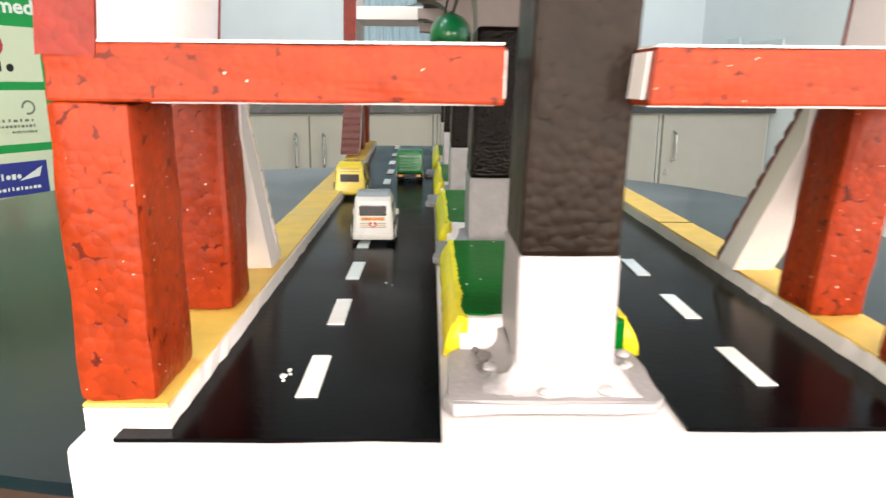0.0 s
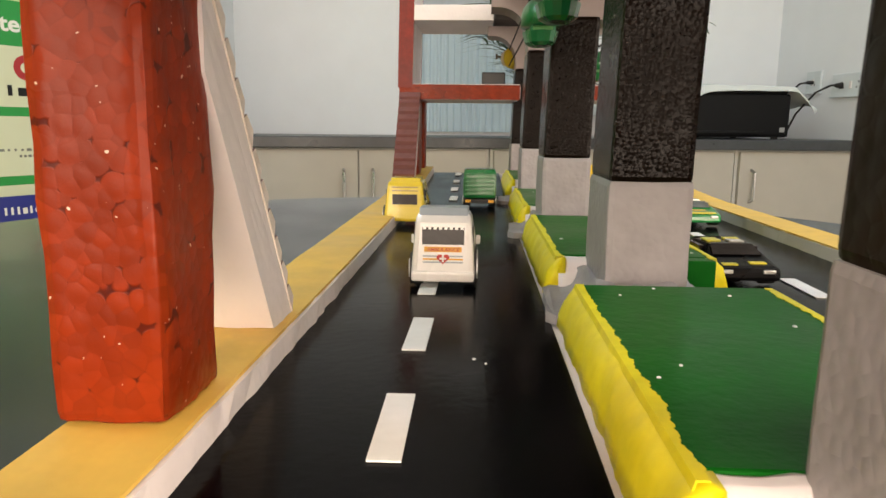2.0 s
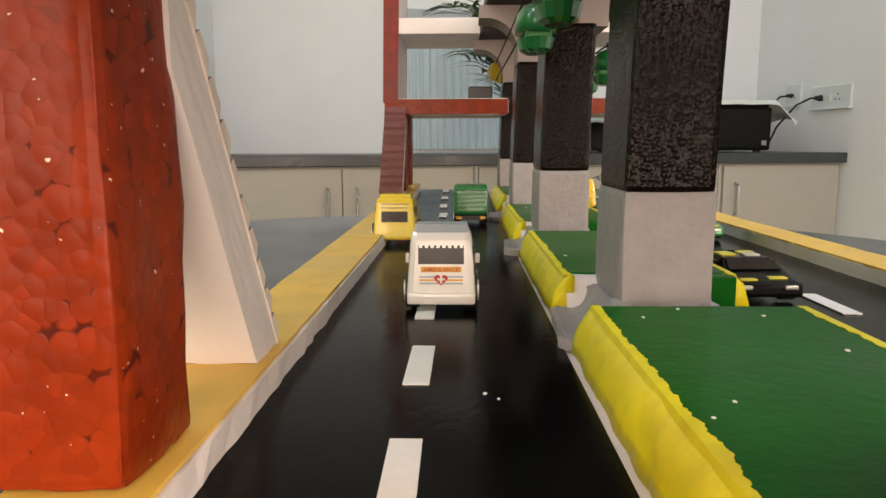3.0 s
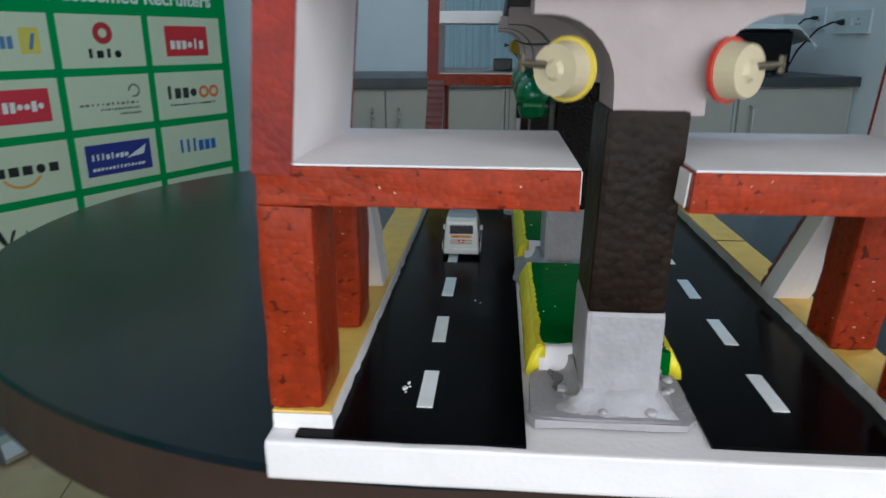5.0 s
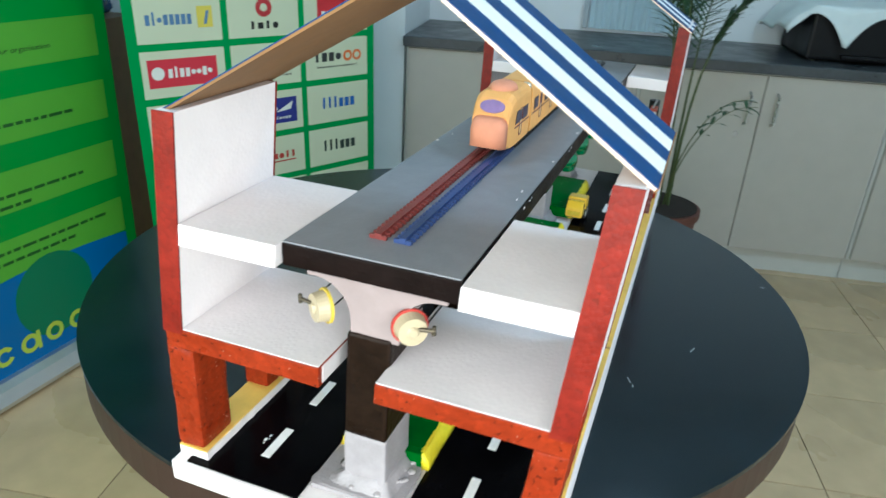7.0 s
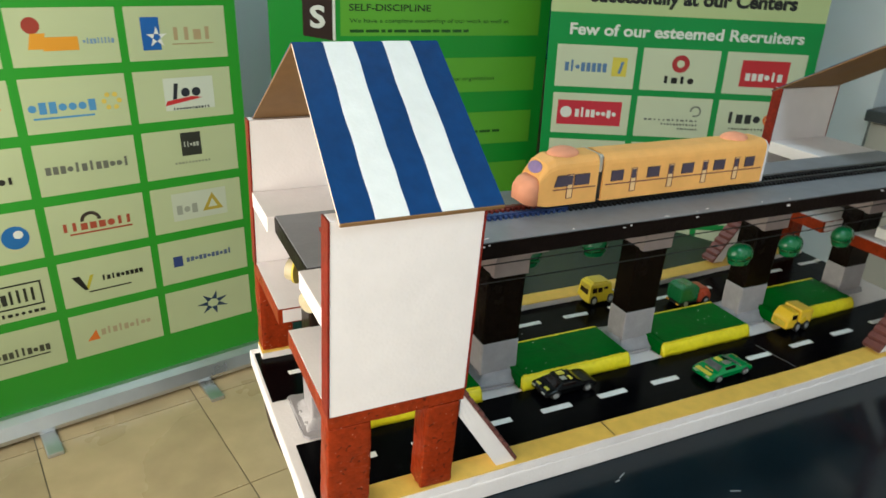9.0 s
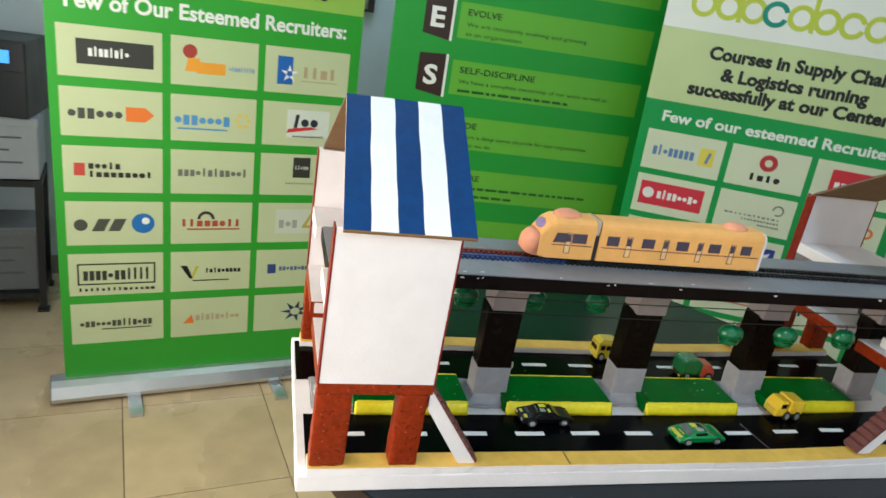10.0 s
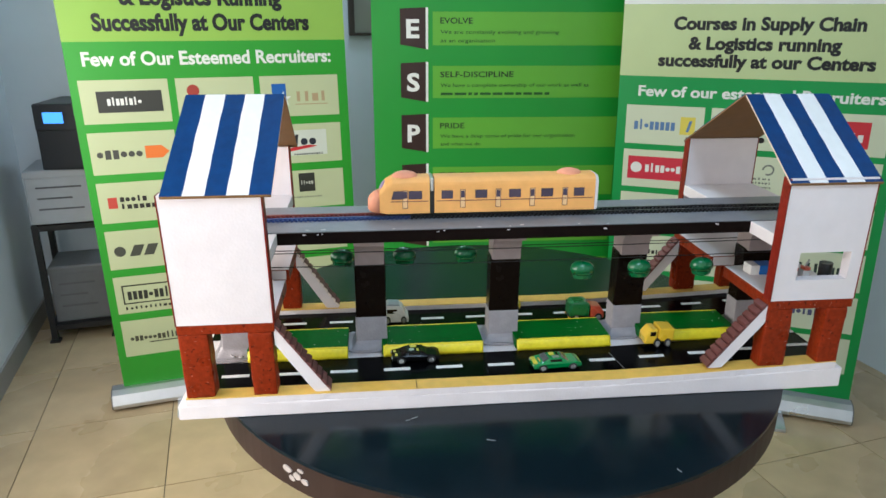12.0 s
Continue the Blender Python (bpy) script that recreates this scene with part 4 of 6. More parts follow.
def l_slash(bm):
    bar_rect(bm, -0.06, 0.085, -0.045, 0.05, 0, 2)
    bar_word(bm, -0.045, 0.05, -0.012, 0.034, 0, 3, 0, 0.008)
    bm.faces.new([bm.verts.new(c) for c in ((-0.06, 0, -0.03), (0.05, 0, -0.012), (0.02, 0, -0.006), (-0.055, 0, -0.016))]).material_index = 1
    bar_word(bm, -0.04, 0.07, -0.044, -0.036, 0, 12, 0)


def l_square(bm):
    bar_rect(bm, -0.03, 0.03, -0.01, 0.062, 0, 0)
    bar_word(bm, -0.024, 0.024, 0.018, 0.034, 0, 5, 1)
    bar_word(bm, -0.055, 0.055, -0.034, -0.026, 0, 11, 2)


def l_tri(bm):
    bar_rect(bm, -0.08, 0.09, -0.04, 0.05, 0, 2)
    bar_word(bm, -0.07, 0.0, -0.02, 0.018, 0, 3, 0)
    for a, b in ((0, 1), (1, 2), (2, 0)):
        c = [(0.045, 0.038), (0.012, -0.02), (0.078, -0.02)]
        i = [(0.045, 0.018), (0.03, -0.01), (0.06, -0.01)]
        bm.faces.new([bm.verts.new((q[0], 0, q[1])) for q in (c[a], c[b], i[b], i[a])]).material_index = 1


def l_small(bm):
    bar_rect(bm, -0.1, -0.07, -0.018, 0.018, 0, 1)
    bar_word(bm, -0.06, 0.09, -0.008, 0.012, 0, 11, 0)


def l_bird(bm):
    for k in range(7):
        a = 0.4 + k * 0.9
        bm.faces.new([bm.verts.new((0.01 + q * math.cos(t), 0, q * 0.8 * math.sin(t))) for q, t in ((0.055, a), (0.02, a + 0.5), (0.02, a - 0.5))]).material_index = 0


DB = flat(30, 55, 90)
grid1 = [[(l_flip, flat(52, 54, 48), WH), (l_courier, GREYINK, flat(160, 60, 45), flat(230, 160, 40), flat(130, 160, 190)), (l_star, flat(180, 160, 120), flat(40, 100, 180), WH)],
         [(l_arrow, flat(70, 72, 66), O_), (l_sun, LB_, flat(225, 200, 90)), (l_slash, flat(40, 45, 55), R_, flat(215, 222, 205))],
         [(l_block, flat(40, 38, 34), flat(190, 70, 55)), (l_grey, flat(110, 112, 100)), (l_square, flat(50, 52, 44), flat(190, 195, 180), flat(150, 155, 130))],
         [(l_globe, flat(70, 74, 64), flat(40, 110, 180), WH), (l_reli, flat(60, 50, 45), flat(170, 80, 55)), (l_tri, flat(160, 165, 150), flat(185, 165, 60), flat(205, 212, 190))],
         [(l_frame, flat(40, 44, 36)), (l_vee, INK, flat(190, 180, 40)), (l_small, flat(90, 105, 140), flat(50, 70, 130))],
         [(l_plain, flat(70, 72, 56)), (l_orange, flat(180, 165, 130), O_), (l_bird, DB)]]
for r in range(6):
    z1 = 1.098 - r * 0.1765
    z0 = z1 - 0.147
    for c_, (x0, x1) in enumerate(((0.026, 0.304), (0.328, 0.588), (0.61, 0.89))):
        panel(S1, x0, x1, z0, z1, -0.0012, PALE1, "logo_panel")
        d, *ms = grid1[r][c_]
        logo(S1, (x0 + x1) / 2, (z0 + z1) / 2, -0.0016, d, *ms)

settle(S1, 1.012, -0.017)

# ---- letter banner
HB = -0.098
G2, BAND2 = flat(46, 150, 42), flat(104, 176, 42)
S2 = banner((-1.549, 0.32), (0.0315, 0.9995), 0.945, "green striped roll-up banner with a column of letters", G2)
DK = flat(48, 26, 18)
for k, (ch, head, hw) in enumerate((("R", "", 0), ("E", "EVOLVE", 0.115), ("S", "SELF-DISCIPLINE", 0.267), ("P", "PRIDE", 0.09), ("E", "EXPLORE", 0.13), ("C", "", 0))):
    zt = 1.541 - 0.1862 * k
    panel(S2, 0.215, 0.905, zt - 0.125, zt - 0.01, -0.0012, BAND2, "colour_band")
    bm = bmesh.new()
    vs = [bm.verts.new((x, -0.002, z - HB)) for x, z in ((0.1, zt - 0.122), (0.19, zt - 0.138), (0.19, zt + 0.004), (0.1, zt))]
    bm.faces.new(vs)
    part("letter_box", bm, DK, S2, "dark brown letter box")
    panel(S2, 0.1905, 0.199, zt - 0.138, zt + 0.004, -0.002, WH, "box_edge")
    lettering(ch, 0.122, zt - 0.098 - HB, 0.046, 0.064, -0.0024, WH, S2, 0.03, name="letter")
    if head:
        lettering(head, 0.242, zt - 0.05 - HB, hw, 0.021, -0.0016, flat(10, 40, 8), S2, 0.014, name="heading")
    said = {1: (("We are constantly evolving and growing", 0.425), ("as an organisation", 0.195)), 2: (("We have a complete ownership of our work as well as", 0.545),), 3: (("We have a deep sense of pride for our organisation", 0.505), ("and what we do", 0.15))}.get(k, ())
    for j, (words, ww) in enumerate(said):
        lettering(words, 0.243, zt - 0.085 - 0.0295 * j - HB, ww, 0.0135, -0.0016, flat(22, 72, 16), S2, 0.006, name="line_of_text")
    if k == 2:
        rows_of_bars(S2, 0.244, (0.4,), zt - 0.1145, 0.03, 0.009, -0.0016, flat(28, 84, 20), k)
    elif not said:
        rows_of_bars(S2, 0.244, (0.42 if k in (1, 3) else 0.54, 0.16 + 0.1 * (k % 3)), zt - 0.083, 0.03, 0.009, -0.0016, flat(34, 92, 24), k)
for k in range(3):
    zt = 1.541 - 0.1862 * (6 + k)
    panel(S2, 0.0, 0.905, zt - 0.125, zt - 0.01, -0.0012, BAND2, "colour_band")
    if k < 2:
        rows_of_bars(S2, 0.42, (0.42, 0.3), zt - 0.05, 0.03, 0.009, -0.0016, flat(34, 92, 24), 40 + k)
BLUE2 = flat(28, 105, 175)
bm = bmesh.new()
tops = [(0.905 * i / 16, 0.22 + 0.09 * math.sin(i / 16 * 2.2)) for i in range(17)]
bm.faces.new([bm.verts.new((x, -0.0018, z - HB)) for x, z in [(0, -0.035), (0.905, -0.035)] + tops[::-1]])
part("blue_foot_print", bm, BLUE2, S2, "blue printed foot")
bm = bmesh.new()
bar_disc(bm, 0.62, 0.2 - HB, 0.13, -0.0021, 0, n=24)
part("leaf_print", bm, flat(36, 120, 80), S2)
LIME = flat(190, 210, 60)
bm = bmesh.new()
x = 0.1
for k in range(9):
    bar_disc(bm, x, 0.085 - HB, 0.03, -0.0024, 0, 0.016, 16, 0.5 if k % 3 == 1 else 0, 5.8 if k % 3 == 1 else 2 * math.pi)
    if k % 2:
        bar_rect(bm, x + 0.022, x + 0.034, 0.055 - HB, (0.165 if k == 3 else 0.115) - HB, -0.0024)
    x += 0.082
pieces("wordmark_shape", bm, [LIME], S2)

settle(S2, 1.05, 0.0, 1.04)

# ---- white headed logo banner
HB = -0.096
G3, PALE3, HEAD3 = flat(34, 152, 66), flat(214, 222, 190), flat(196, 212, 152)
S3 = banner((-1.348, 1.216), (0.4262, 0.9047), 0.9, "white and green roll-up banner with logo panels", G3)
panel(S3, 0, 0.9, 1.388, 2.05, -0.0012, WH)
panel(S3, 0, 0.9, 1.142, 1.3875, -0.0012, HEAD3)
bm = bmesh.new()
x = 0.115
for k, (n, big) in enumerate(((0, 1), (1, 0), (2, 0), (3, 0), (4, 0), (5, 0), (6, 0), (7, 0), (8, 0), (9, 0))):
    bar_disc(bm, x, 1.475 - HB, 0.042, -0.0016, 1 if k == 3 else 0, 0.026, 18, 0.3 if k in (3, 6) else 0, 5.9 if k in (3, 6) else 2 * math.pi)
    if k in (1, 4, 7):
        bar_rect(bm, x + 0.03, x + 0.045, 1.433 - HB, (1.56 if k == 4 else 1.517) - HB, -0.0016, 0)
    x += 0.078 if k != 2 else 0.07
pieces("wordmark_shape", bm, [flat(190, 205, 60), flat(30, 140, 120)], S3)
for txt, z, x0, x1 in (("Courses in Supply Chain", 1.305, 0.169, 0.752), ("& Logistics running", 1.239, 0.222, 0.69), ("successfully at our Centers", 1.18, 0.127, 0.796)):
    lettering(txt, x0, z - HB, x1 - x0, 0.0425, -0.0016, INK, S3, 0.045)
lettering("Few of our esteemed Recruiters", 0.068, 1.072 - HB, 0.775, 0.038, -0.0012, WH, S3, 0.028)


def l_blueword(bm):
    bar_word(bm, -0.105, 0.04, -0.018, 0.02, 0, 8, 0)
    bar_rect(bm, 0.055, 0.105, -0.03, 0.034, 0, 1)
    bar_rect(bm, 0.075, 0.085, -0.02, 0.02, 0, 0, 0.01)


def l_ring(bm):
    bar_disc(bm, 0, 0.022, 0.03, 0, 1, 0.013, 14)
    bar_word(bm, -0.055, 0.055, -0.045, -0.02, 0, 4, 0)


def l_redbox(bm):
    bar_rect(bm, -0.08, 0.08, -0.045, 0.045, 0, 0)
    bar_word(bm, -0.065, 0.065, -0.024, 0.008, 0, 6, 1)


def l_snap(bm):
    bar_rect(bm, -0.115, 0.105, -0.04, 0.046, 0, 0)
    bar_disc(bm, -0.085, 0.004, 0.02, 0, 1)
    bar_word(bm, -0.055, 0.09, -0.012, 0.022, 0, 8, 1)


def l_arc(bm):
    bar_disc(bm, 0.075, 0.025, 0.02, 0, 0, 0.014, 12, -2, 3.2)
    for k in range(3):
        bar_word(bm, -0.1 + 0.06 * k, 0.09, -0.012 - 0.015 * k, -0.004 - 0.015 * k, 0, 12, 0)


def l_two(bm):
    bar_word(bm, -0.1, 0.02, -0.01, 0.03, 0, 4, 0)
    bar_disc(bm, 0.045, 0.006, 0.02, 0, 1, 0.011)
    bar_disc(bm, 0.086, 0.006, 0.02, 0, 1, 0.011)
    bar_word(bm, -0.09, 0.09, -0.032, -0.025, 0, 16, 0)


def l_smile(bm):
    bar_word(bm, -0.105, 0.105, -0.008, 0.022, 0, 6, 0)
    bar_disc(bm, 0, 0.02, 0.062, 0, 1, 0.055, 12, math.pi * 1.2, math.pi * 1.8)


def l_bluebox(bm):
    bar_rect(bm, -0.105, 0.105, -0.045, 0.045, 0, 0)
    bar_word(bm, -0.09, 0.03, 0.0, 0.018, 0, 8, 1)
    bm.faces.new([bm.verts.new(c) for c in ((0.02, 0, -0.005), (0.09, 0, 0.03), (0.08, 0, 0.002))]).material_index = 1
    bar_word(bm, -0.09, 0.08, -0.03, -0.02, 0, 14, 1)


def l_bold(bm):
    bar_word(bm, -0.075, 0.075, -0.018, 0.024, 0, 6, 0)


grid3 = [[(l_blueword, flat(95, 130, 175), flat(225, 210, 80)), (l_ring, INK, flat(175, 45, 50)), (l_redbox, flat(200, 40, 50), WH)],
         [(l_snap, flat(205, 45, 65), WH), (l_arc, flat(120, 125, 115)), (l_two, flat(45, 48, 48), flat(225, 120, 50))],
         [(l_smile, flat(28, 30, 30), flat(225, 170, 60)), (l_bluebox, flat(40, 50, 140), WH), (l_bold, flat(45, 100, 185))],
         [(l_vee, INK, flat(60, 60, 58)), (l_reli, flat(60, 60, 60), flat(180, 60, 50)), (l_bold, flat(40, 60, 55))],
         [(l_grey, flat(90, 95, 90)), (l_small, flat(90, 90, 90), flat(190, 60, 50)), (l_grey, flat(80, 85, 120))],
         [(l_plain, flat(90, 95, 90)), (l_grey, flat(90, 90, 90)), (l_small, flat(70, 90, 90), flat(40, 120, 90))]]
for r in range(6):
    z1 = 1.038 - r * 0.164
    z0 = z1 - 0.142
    for c_, (x0, x1) in enumerate(((0.032, 0.298), (0.32, 0.578), (0.6, 0.868))):
        panel(S3, x0, x1, z0, z1, -0.0012, PALE3, "logo_panel")
        d, *ms = grid3[r][c_]
        logo(S3, (x0 + x1) / 2, (z0 + z1) / 2, -0.0016, d, *ms)

settle(S3, 1.011, -0.016, 0.984)

# ---------------------------------------------------------------- toy train
TRAIN_Y = mat("train_orange_yellow", (0.78, 0.40, 0.11), 0.55, var=0.1, scale=60, kind="foam", bump=0.12)
TRAIN_P = mat("train_salmon", (0.72, 0.30, 0.17), 0.6, var=0.14, scale=60, kind="foam", bump=0.15)
GLASS_P = mat("painted_window_violet", (0.06, 0.045, 0.075), 0.35, var=0.2, scale=120)
SCREEN_V = mat("painted_screen_violet", (0.25, 0.17, 0.36), 0.35, var=0.3, scale=90)
LINE_B = mat("painted_line_brown", (0.16, 0.05, 0.045), 0.5, var=0.15)
RIM_P = mat("painted_window_rim", (0.035, 0.016, 0.02), 0.5, var=0.2)
DOOR_P = mat("painted_door_cream", (0.75, 0.5, 0.24), 0.5, var=0.12, scale=90)
SILVER = mat("silver_tape", (0.6, 0.6, 0.58), 0.3, metal=0.8, var=0.1)


def hull(bm, sections):
    """A skin through rings of points, closed at both ends."""
    rings = [[bm.verts.new(p) for p in s] for s in sections]
    n = len(rings[0])
    for a, b in zip(rings, rings[1:]):
        for i in range(n):
            bm.faces.new((a[i], a[(i + 1) % n], b[(i + 1) % n], b[i]))
    bm.faces.new(rings[0][::-1])
    bm.faces.new(rings[-1])
    bmesh.ops.recalc_face_normals(bm, faces=bm.faces)
    return bm


def coach_ring(y, w, h0, h1, r=0.012):
    out = []
    for cx, cz, a0 in ((w - r, h1 - r, 0), (-w + r, h1 - r, 90)):
        for k in range(5):
            a = radians(a0 + 22.5 * k)
            out.append((cx + r * math.cos(a), y, cz + r * math.sin(a)))
    out += [(-w, y, h0), (w, y, h0)]
    return out


TZ = ZD + 0.0055
train = thing("toy_train", "hand-made orange yellow foam train with painted windows", "toy train", at=(0.0175, 0.5, TZ))
loco = part("locomotive", hull(bmesh.new(), [coach_ring(-0.181, 0.0212, 0.008, 0.043, 0.008), coach_ring(-0.1705, 0.0225, 0.006, 0.059), coach_ring(-0.16, 0.0234, 0.006, 0.0645), coach_ring(-0.098, 0.0235, 0.006, 0.066)]), TRAIN_Y, train, "orange yellow locomotive", smooth=False)
part("nose", hull(bmesh.new(), [coach_ring(-0.1812, 0.0208, 0.007, 0.0415, 0.01), coach_ring(-0.19, 0.0192, 0.008, 0.0385, 0.0105), coach_ring(-0.197, 0.0155, 0.0095, 0.0335, 0.0105), coach_ring(-0.2005, 0.009, 0.0125, 0.0265, 0.006)]), TRAIN_P, loco, "blunt salmon nose", smooth=True)
sl = Vector((0, 0.0105, 0.016)).normalized()
nn = Vector((0, -sl.z, sl.y))
mid = Vector((0, -0.1758, 0.0508)) + nn * 0.0002
bm = hull(bmesh.new(), [[mid + nn * o + Vector((0.0145 * f * math.cos(2 * math.pi * i / 18), 0, 0)) + sl * (0.0078 * f * math.sin(2 * math.pi * i / 18)) for i in range(18)] for o, f in ((0, 1.0), (0.0011, 0.96))])
part("windscreen", bm, SCREEN_V, loco, "violet painted windscreen")
coach = part("carriage", hull(bmesh.new(), [coach_ring(-0.09, 0.0235, 0.006, 0.0655), coach_ring(0.183, 0.0235, 0.006, 0.066)]), TRAIN_Y, train, "long orange yellow carriage")
part("rear_panel", hull(bmesh.new(), [coach_ring(0.1832, 0.0238, 0.006, 0.0662), coach_ring(0.1885, 0.0225, 0.007, 0.064)]), FOAM_WHITE, train, "white rear end")
part("coupling", hull(bmesh.new(), [coach_ring(-0.0978, 0.0205, 0.008, 0.062), coach_ring(-0.0902, 0.0205, 0.008, 0.062)]), BLACK, train, "dark coupling sleeve")
part("coupling_tape", bx(-0.0215, 0.0215, -0.0972, -0.0908, 0.0425, 0.0652, 0.003), SILVER, train, "silver tape over the coupling")
part("underframe", bx(-0.012, 0.012, -0.168, 0.18, 0.0005, 0.0072), BLACK, train, "black underframe")
for y in (-0.138, 0.142):
    bm = bmesh.new()
    ball(bm, (0, y, 0.0645), 0.0165, 0.022, 0.0095)
    part("roof_dome", bm, TRAIN_P, train, "salmon roof dome", smooth=True)
for s in (-1, 1):
    for owner, wins, doors, span in ((loco, ((-0.152, 0.019), (-0.122, 0.021)), (-0.139,), (-0.163, -0.101)), (coach, ((-0.069, 0.018), (-0.012, 0.019), (0.045, 0.019), (0.1, 0.019), (0.155, 0.017)), (-0.043, 0.017, 0.075, 0.131), (-0.086, 0.18))):
        for y, w in wins:
            pane = [(y - w / 2 + (0.004 if y == wins[0][0] and owner is loco else 0), 0.044), (y + w / 2, 0.044), (y + w / 2, 0.031), (y - w / 2, 0.031)]
            cy, cz = y, 0.0375
            side = Matrix(((0, 0, s, s * 0.0236), (1, 0, 0, 0), (0, 1, 0, 0), (0, 0, 0, 1)))
            wn = part("window", prism(bmesh.new(), pane, side, 0.0008), GLASS_P, owner)
            part("window_rim", prism(bmesh.new(), [(cy + (a - cy) * 1.06, cz + (b - cz) * 1.09) for a, b in pane], side, 0.0005), RIM_P, wn, "dark painted rim")
        part("waist_line", bx(s * 0.0236, s * 0.0241, span[0], span[1], 0.0262, 0.0275), LINE_B, owner)
        for y in doors:
            bm = bmesh.new()
            for a, b, c, d in ((y - 0.0045, y - 0.0037, 0.015, 0.045), (y + 0.0037, y + 0.0045, 0.015, 0.045), (y - 0.0045, y + 0.0045, 0.0145, 0.0153), (y - 0.0045, y + 0.0045, 0.0447, 0.0455)):
                box(bm, s * 0.0236, s * 0.0243, a, b, c, d)
            dr = part("door_outline", bm, LINE_B, owner)
            part("door_leaf", bx(s * 0.0236, s * 0.0239, y - 0.0037, y + 0.0037, 0.0153, 0.0447), DOOR_P, owner, "cream door")
            part("door_window", bx(s * 0.0236, s * 0.0241, y - 0.0032, y + 0.0032, 0.032, 0.0435), GLASS_P, owner)

# ---------------------------------------------------------------- toy vehicles
TYRE = mat("toy_tyre", (0.012, 0.012, 0.012), 0.5)
HUB = mat("toy_hub", (0.6, 0.6, 0.6), 0.3, metal=0.6)
DARKGLASS = mat("toy_dark_glass", (0.012, 0.007, 0.006), 0.14, var=0.3, scale=90, spec=0.2)
CLEARGLASS = mat("toy_grey_glass", (0.09, 0.1, 0.1), 0.12, var=0.4, scale=150)
V_WHITE = mat("toy_white_paint", (0.75, 0.72, 0.7), 0.25, var=0.04, scale=60, bump=0.02, coat=0.4)
V_YELLOW = mat("toy_bus_yellow", (0.55, 0.42, 0.02), 0.25, var=0.06, scale=60, bump=0.02, coat=0.4)
V_AMBER = mat("toy_truck_amber", (0.72, 0.47, 0.02), 0.3, var=0.06, scale=60, bump=0.02, coat=0.3)
V_GREEN = mat("toy_green", (0.01, 0.14, 0.035), 0.28, var=0.08, scale=60, bump=0.02, coat=0.4)
V_GREEN2 = mat("toy_race_green", (0.012, 0.21, 0.05), 0.22, var=0.06, scale=60, bump=0.02, coat=0.5)
V_RED = mat("toy_orange_red", (0.50, 0.07, 0.025), 0.3, var=0.08, scale=60, bump=0.02, coat=0.3)
V_BLACK = mat("toy_gloss_black", (0.003, 0.003, 0.0035), 0.24, var=0.2, scale=60, bump=0.01, spec=0.12)
DECAL_Y = mat("decal_yellow", (0.65, 0.58, 0.05), 0.35, var=0.2, scale=150)
DECAL_O = mat("decal_orange", (0.75, 0.36, 0.03), 0.4)
DECAL_R = mat("decal_red", (0.5, 0.04, 0.03), 0.4)
ROOF_G = mat("toy_grey_roof", (0.32, 0.35, 0.38), 0.3, var=0.08)


def profile_body(pts, w, bev=0.003, taper=0.0, zt=None):
    """Side outline (along, up) drawn out to the width w, drawn in towards the roof by taper, with rounded edges."""
    bm = bmesh.new()
    prism(bm, pts, Matrix(((0, 0, 1, -w / 2), (1, 0, 0, 0), (0, 1, 0, 0), (0, 0, 0, 1))), w)
    if taper:
        lo, hi = zt, max(p[1] for p in pts)
        for v in bm.verts:
            if v.co.z > lo:
                v.co.x *= 1 - taper * (v.co.z - lo) / (hi - lo)
    if bev:
        bmesh.ops.bevel(bm, geom=bm.edges[:], offset=bev, segments=2, profile=0.6, affect="EDGES")
    return bm


def wheels(g, w, ys, r, t=0.006):
    for y in ys:
        for s in (-1, 1):
            bm = bmesh.new()
            cyl(bm, (s * (w / 2 - t), y, r), (s * (w / 2 + 0.0008), y, r), r, seg=18)
            wl = part("wheel", bm, TYRE, g, "black toy wheel")
            bm = bmesh.new()
            cyl(bm, (s * (w / 2 + 0.0008), y, r), (s * (w / 2 + 0.0016), y, r), r * 0.6, seg=14)
            part("hub", bm, HUB, wl)


def plate(g, name, m_, x0, x1, y0, y1, z0, z1, label="", bev=0.0):
    return part(name, bx(x0, x1, y0, y1, z0, z1, bev), m_, g, label)


ZV = ZR + 0.0009
# ambulance, its back towards the near end
amb = thing("toy_ambulance", "white toy ambulance van on the black road", "toy car", "toy vehicles", at=(-0.0955, 0.3455, ZV))
part("body", profile_body([(-0.036, 0.004), (0.037, 0.004), (0.038, 0.015), (0.03, 0.019), (0.02, 0.034), (0.012, 0.0375), (-0.026, 0.0385), (-0.0325, 0.034)], 0.034, 0.003, 0.16, 0.018), V_WHITE, amb)
part("roof_cap", profile_body([(-0.028, 0.0372), (0.013, 0.0368), (0.009, 0.0402), (-0.022, 0.0412)], 0.026, 0.001), ROOF_G, amb, "grey blue roof")


def on_back(g, name, m_, x0, x1, z0, z1, slope, y_at, off=0.0006, parent=None, label=""):
    """A flat plate on a leaning back face whose place at height z is y_at(z)."""
    bm = bmesh.new()
    vs = [bm.verts.new((x, y_at(z) - off, z)) for x, z in ((x0, z0), (x1, z0), (x1, z1), (x0, z1))]
    f = bm.faces.new(vs)
    r = bmesh.ops.extrude_face_region(bm, geom=[f])
    for v in [e for e in r["geom"] if isinstance(e, bmesh.types.BMVert)]:
        v.co.y += off + 0.0008
    bmesh.ops.recalc_face_normals(bm, faces=bm.faces)
    return part(name, bm, m_, parent or g, label)


